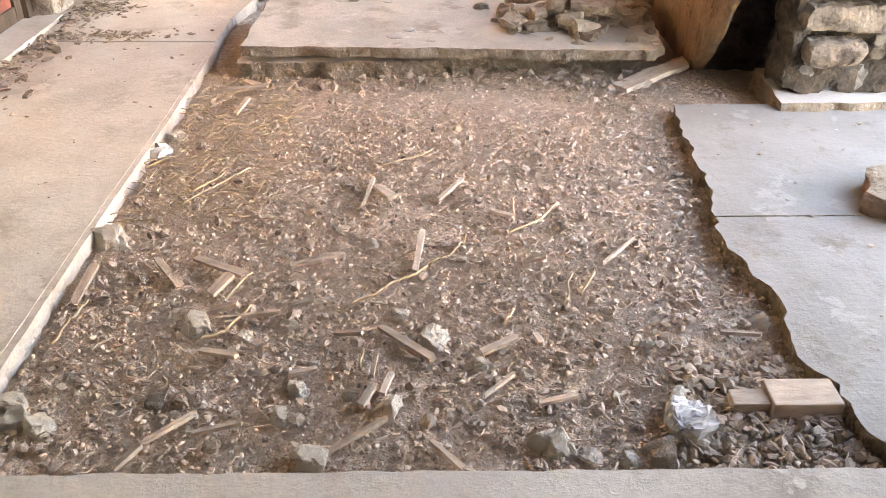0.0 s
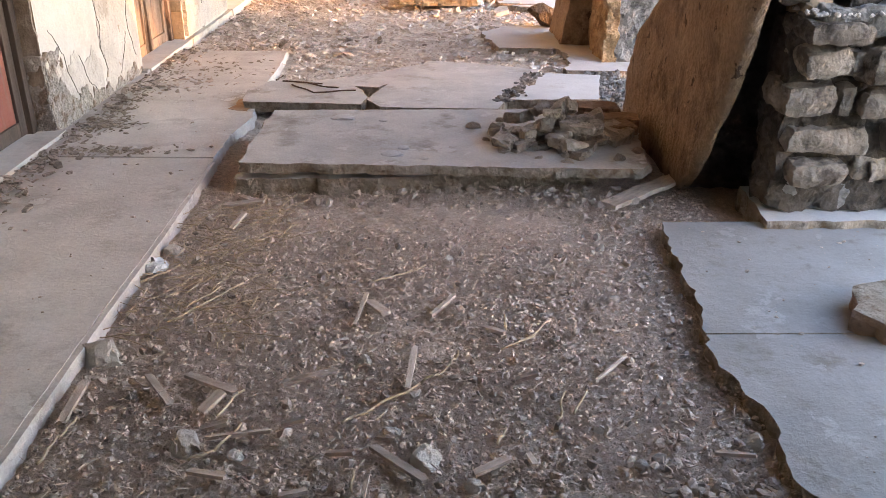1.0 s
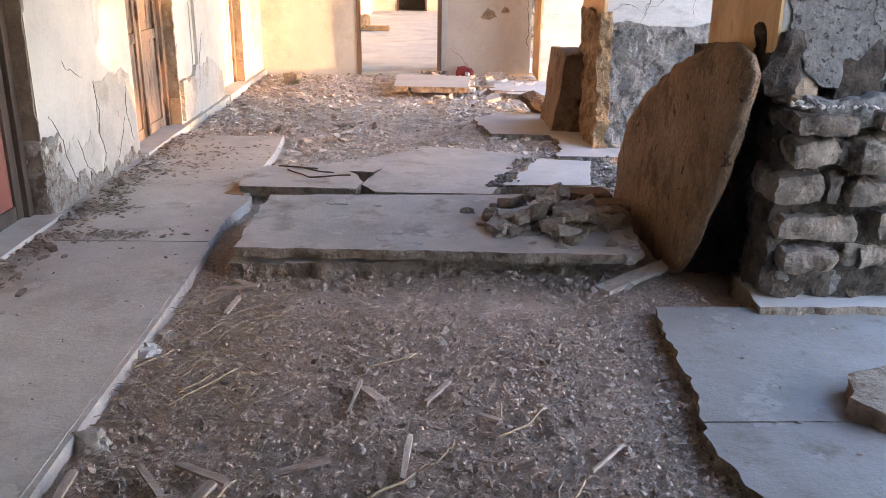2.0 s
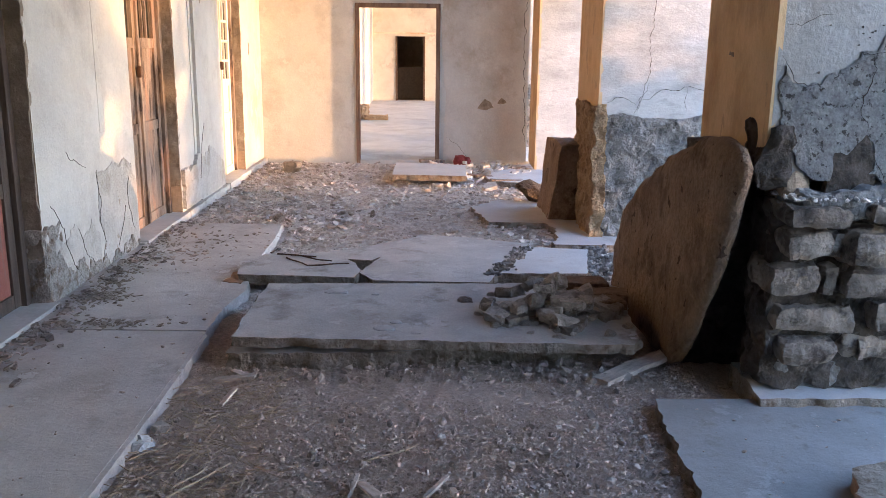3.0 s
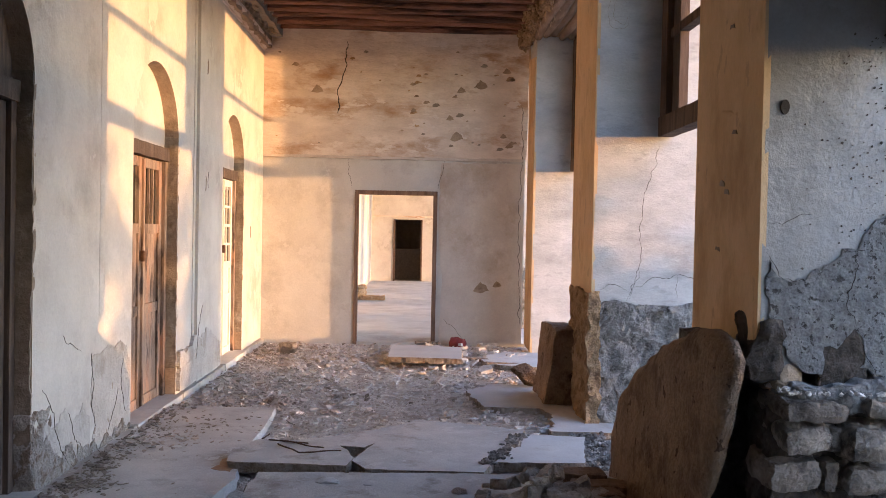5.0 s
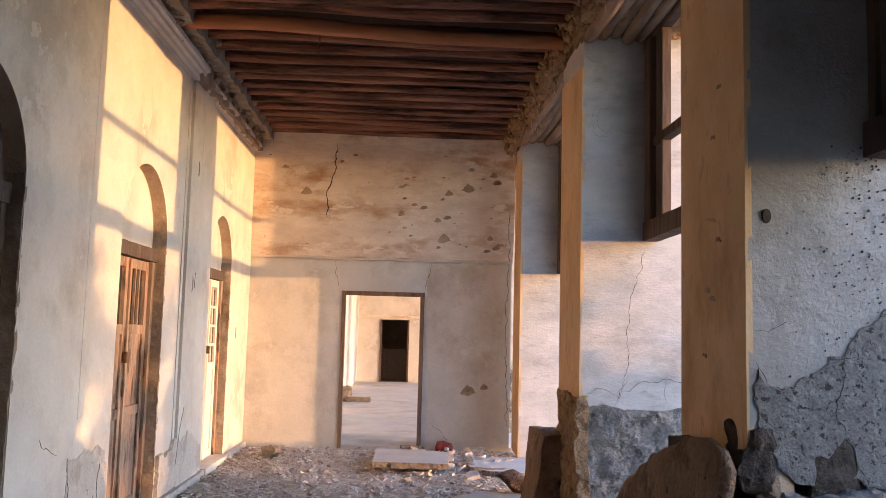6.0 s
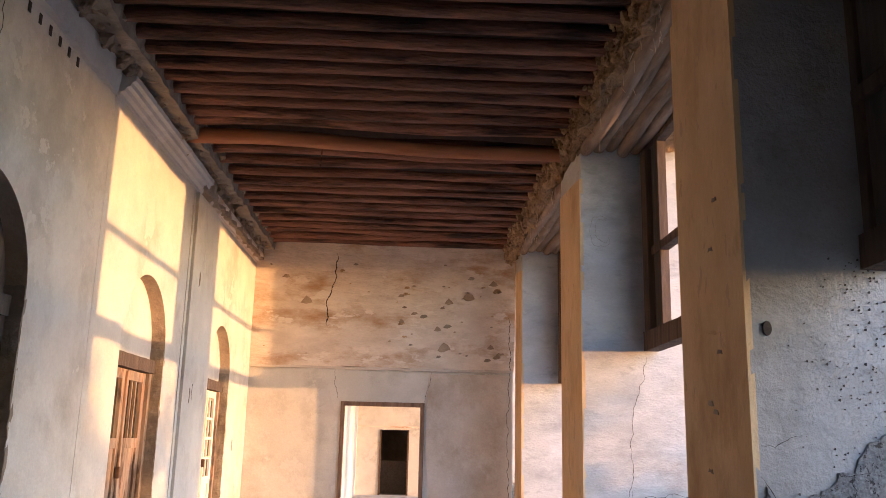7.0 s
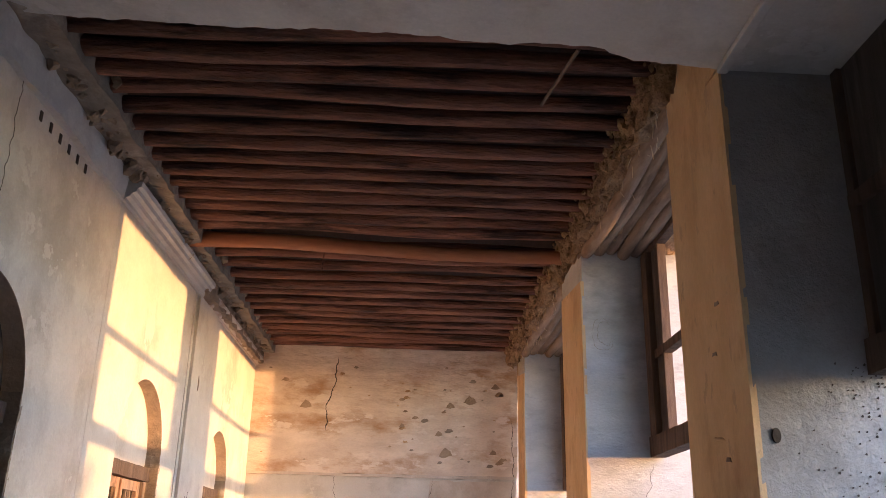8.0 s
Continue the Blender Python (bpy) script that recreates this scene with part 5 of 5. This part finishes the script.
thing("plastic_scrap", "pale crumpled plastic scrap by the walkway", "plastic scrap", bm=bm, material=PLASTIC)

# ---- gravel, straw and litter ----
rng = np.random.default_rng(5)
ico = bmesh.new()
bmesh.ops.create_icosphere(ico, subdivisions=1, radius=1.0)
base_v = np.array([v.co[:] for v in ico.verts])
base_f = np.array([[v.index for v in f.verts] for f in ico.faces])
ico.free()


def scatter(name, label, pos, size, material, flat=(0.4, 0.9), category="gravel"):
    n = len(pos)
    k = len(base_v)
    v = base_v[None] * (1 + 0.30 * rng.standard_normal((n, k, 1)).clip(-1.3, 1.3))
    v = v * np.stack([np.ones(n), rng.uniform(0.5, 1, n), rng.uniform(*flat, n)], 1)[:, None]
    a, t = rng.uniform(0, 6.28, n), rng.uniform(-0.5, 0.5, n)
    y2 = v[..., 1] * np.cos(t)[:, None] - v[..., 2] * np.sin(t)[:, None]
    z2 = v[..., 1] * np.sin(t)[:, None] + v[..., 2] * np.cos(t)[:, None]
    x3 = v[..., 0] * np.cos(a)[:, None] - y2 * np.sin(a)[:, None]
    y3 = v[..., 0] * np.sin(a)[:, None] + y2 * np.cos(a)[:, None]
    v = np.stack([x3, y3, z2], 2) * size[:, None, None] + pos[:, None]
    f = (base_f[None] + (np.arange(n) * k)[:, None, None]).reshape(-1, 3)
    me = bpy.data.meshes.new(name)
    me.from_pydata(v.reshape(-1, 3).tolist(), [], f.tolist())
    me.polygons.foreach_set("use_smooth", np.zeros(len(f), dtype=bool))
    me.materials.append(material)
    return tagged(new(name, me), label, category, kind="stuff")


def spots(n, x0, x1, y0, y1, s0, s1, z=0.004, power=2.5):
    s = s0 + (s1 - s0) * rng.random(n) ** power
    return np.stack([rng.uniform(x0, x1, n), rng.uniform(y0, y1, n), z + s * 0.25], 1), s


def shards(name, label, pos, size, material, thick=0.16, category="rubble"):
    """Flat angular flakes: five-sided plates, each tilted a little."""
    n = len(pos)
    ang = np.arange(5)[None] * 1.2566 + rng.uniform(-0.45, 0.45, (n, 5))
    rad = rng.uniform(0.55, 1.1, (n, 5))
    fx, fy = rad * np.cos(ang), rad * np.sin(ang) * rng.uniform(0.35, 0.9, (n, 1))
    a = rng.uniform(0, 6.28, (n, 1))
    x, y = fx * np.cos(a) - fy * np.sin(a), fx * np.sin(a) + fy * np.cos(a)
    tilt = rng.normal(0, 0.22, (n, 2))
    z = x * tilt[:, :1] + y * tilt[:, 1:]
    top = np.stack([x, y, z + thick], 2)
    low = np.stack([x * 1.04, y * 1.04, z - thick], 2)
    v = np.concatenate([top, low], 1) * size[:, None, None] + pos[:, None]
    side = [[k, k + 5, (k + 1) % 5 + 5, (k + 1) % 5] for k in range(5)]
    faces = []
    for b in range(0, n * 10, 10):
        faces.append([b, b + 1, b + 2, b + 3, b + 4])
        faces.append([b + 9, b + 8, b + 7, b + 6, b + 5])
        faces += [[b + q for q in f] for f in side]
    me = bpy.data.meshes.new(name)
    me.from_pydata(v.reshape(-1, 3).tolist(), [], faces)
    me.materials.append(material)
    return tagged(new(name, me), label, category, kind="stuff")


pa, sa = spots(44000, -0.87, 1.16, 1.34, 3.2, 0.0016, 0.011, 0.0, 6.0)
pb, sb = spots(14000, -0.87, 1.5, 3.2, 4.1, 0.0025, 0.010, 0.003, 6.0)
scatter("gravel", "fine grey brown gravel and earth crumbs", np.concatenate([pa, pb]), np.concatenate([sa, sb]), GRAVEL)
pa, sa = spots(1100, -0.86, 1.14, 1.36, 3.6, 0.006, 0.022, 0.005, 3.5)
pb, sb = spots(500, 0.80, 1.19, 1.36, 1.75, 0.008, 0.022, 0.006, 2.0)
pc, sc = spots(200, -0.7, 1.3, 3.7, 3.95, 0.008, 0.03, 0.006, 4.0)
scatter("pebbles", "dark brown clods and pebbles on the earth", np.concatenate([pa, pb, pc]), np.concatenate([sa, sb, sc]), CLOD, (0.6, 0.95))
pa, sa = spots(1300, -0.86, 1.14, 1.36, 3.9, 0.005, 0.020, 0.008, 4.0)
shards("wood_flakes", "small wood flakes and bark bits on the earth", pa, sa, CHIP, 0.10, "litter")
pa, sa = spots(9000, -1.8, 1.6, 5.0, 11.5, 0.004, 0.026, 0.004, 6)
keep = ~((pa[:, 0] < -0.9) & (pa[:, 1] < 7.2))
scatter("rubble_litter", "pale crumbs and small rubble on the earth", pa[keep], sa[keep], GRAVEL_PALE)
pa, sa = spots(6500, -1.85, 1.5, 6.2, 11.5, 0.008, 0.055, 0.006, 6.0)
keep = ~((pa[:, 0] < -0.9) & (pa[:, 1] < 7.2))
shards("plaster_litter", "flat pale plaster flakes strewn over the earth", pa[keep], sa[keep], GRAVEL_PALE)
pa, sa = spots(1900, -1.85, 1.3, 6.6, 11.5, 0.010, 0.06, 0.010, 4.5)
pa[:, 0] = np.where(rng.random(1900) < 0.55, -1.85 + np.abs(rng.standard_normal(1900)) * 0.5, pa[:, 0])
keep = ~((pa[:, 0] < -0.9) & (pa[:, 1] < 7.2))
shards("broken_litter", "brown broken earth and wood flakes on the floor", pa[keep], sa[keep], CLAY)
pa, sa = spots(90, 0.3, 1.6, 9.2, 11.4, 0.03, 0.10, 0.04, 2.0)
shards("broken_litter", "larger broken flakes by the doorway", pa, sa, GRAVEL_PALE, 0.22)
pa, sa = spots(900, -1.86, -1.45, 3.2, 7.2, 0.004, 0.04, 0.056, 4)
pa[:, 0] = -1.85 + np.abs(rng.standard_normal(900)) * 0.11
shards("wall_litter", "plaster flakes and dirt along the house wall", pa, sa, CLAY, 0.14)
pa, sa = spots(200, 0.62, 0.98, 5.35, 6.15, 0.008, 0.026, 0.085, 2.0)
pa[:, 0] = 0.70 + (pa[:, 1] - 5.42) * 0.38 + rng.normal(0, 0.035, 200)
pb, sb = spots(420, 1.36, 1.62, 5.4, 6.35, 0.008, 0.034, 0.045, 2.5)
scatter("crumbled_seam", "crumbled grey mortar along the broken slabs", np.concatenate([pa, pb]), np.concatenate([sa, sb]), RUBBLE)
pa, sa = spots(90, -1.8, -0.95, 2.0, 7.0, 0.004, 0.016, 0.055)
pb, sb = spots(110, 1.25, 2.4, 1.4, 3.4, 0.003, 0.012, 0.054)
scatter("paving_crumbs", "dark crumbs on the paving", np.concatenate([pa, pb]), np.concatenate([sa, sb]), CLOD, (0.3, 0.6))
pa, sa = spots(400, 1.66, 2.5, 3.26, 3.5, 0.004, 0.018, 0.94)
scatter("ledge_crumbs", "grey crumbs on the dusty ledge", pa, sa, CHALK)
pa, sa = spots(900, 1.45, 1.60, 4.05, 11.5, 0.012, 0.042, 4.05, 2.0)
pa[:, 2] += rng.uniform(0, 0.22, 900)
pa[:, 0] = 1.60 - 0.45 * (pa[:, 2] - 4.02) + rng.normal(0, 0.02, 900)
scatter("wall_crumble", "splintered earth fragments at the joist ends", pa, sa, ADOBE, (0.9, 1.7), "rubble")
pa, sa = spots(420, -1.9, -1.7, 4.0, 11.5, 0.015, 0.06, 4.12, 2.0)
pa[:, 2] += rng.uniform(-0.03, 0.14, 420)
pa[:, 0] = -1.86 + 0.9 * (pa[:, 2] - 4.08) + rng.normal(0, 0.02, 420)
scatter("wall_crumble", "crumbled earth along the top of the house wall", pa, sa, MUD, (0.6, 1.3), "rubble")


def straws(name, label, n, x0, x1, y0, y1, l0, l1, z, material, seed):
    rnd_ = random.Random(seed)
    bm = bmesh.new()
    for k in range(n):
        a = rnd_.uniform(0, 6.28)
        l = rnd_.uniform(l0, l1)
        p = Vector((rnd_.uniform(x0, x1), rnd_.uniform(y0, y1), z + rnd_.uniform(0, 0.012)))
        log(p, p + Vector((math.cos(a) * l, math.sin(a) * l, rnd_.uniform(-0.004, 0.012))), rnd_.uniform(0.0012, 0.003), 0.001, k, 0.02, 4, 3, bm)
    return tagged(new(name, mesh_of(name, bm, material)), label, "straw", kind="stuff")


straws("straw", "dry yellow straw at the walkway edge", 260, -0.86, -0.40, 2.5, 3.7, 0.05, 0.22, 0.012, STRAW, 4)
for k, (x, y, w, d, n) in enumerate(((-1.5, 4.4, 0.16, 0.05, 130), (-1.5, 6.0, 0.16, 0.14, 110), (-1.74, 5.3, 0.07, 0.35, 200), (-1.4, 6.5, 0.2, 0.18, 90), (-1.80, 3.9, 0.05, 0.3, 80), (-1.66, 4.9, 0.09, 0.07, 110))):
    pa = np.stack([rng.normal(x, w, n).clip(-1.87, -0.95), rng.normal(y, d, n), rng.uniform(0.056, 0.066, n)], 1)
    shards("leaf_litter", "dry leaves and splinters on the walkway", pa, rng.uniform(0.006, 0.028, n), CHIP if k % 3 == 1 else MUD_DARK, 0.07, "litter")
straws("straw_litter", "scattered bits of straw and splinters on earth", 1500, -0.85, 1.15, 1.38, 3.6, 0.012, 0.08, 0.012, CHIP, 5)
straws("splinter_litter", "splinters and chips on the far earth", 520, -1.7, 1.3, 6.6, 11.3, 0.04, 0.16, 0.02, CHIP, 6)

# ---- shrub outside, seen by its shade on the wall ----
shrub = thing("shrub", "dusty sparse shrub in the yard", "shrub")
part("trunk", log((11.0, 2.3, -0.2), (11.1, 2.5, 1.2), 0.06, 0.03, 1, 0.1), BARK, shrub)
bm = bmesh.new()
rl = random.Random(8)
clumps = [Vector((11 + rl.uniform(-0.8, 0.8), rl.uniform(0.2, 4.8), rl.uniform(0.4, 2.3) if k < 38 else rl.uniform(-0.05, 0.45))) for k in range(12, 58)]
clumps += [Vector((11 + rl.uniform(-0.6, 0.6), rl.uniform(3.4, 4.2), rl.uniform(0.7, 1.6))) for k in range(9)]
for c in clumps:
    log((11.05, 2.4, 0.9), c, 0.014, 0.005, c.y, 0.1, 5, 5, bm)
part("limbs", bm, BARK, shrub)
bm = bmesh.new()
for c in clumps:
    for k in range(52):
        d = Vector((rl.gauss(0, 0.16), rl.gauss(0, 0.16), rl.gauss(0, 0.11)))
        u = Vector((rl.gauss(0, 1), rl.gauss(0, 1), rl.gauss(0, 1))).normalized() * 0.10
        w = u.orthogonal().normalized() * 0.045
        p = c + d
        bm.faces.new([bm.verts.new(q) for q in (p - u, p + w, p + u, p - w)])
part("crown", bm, LEAF, shrub)
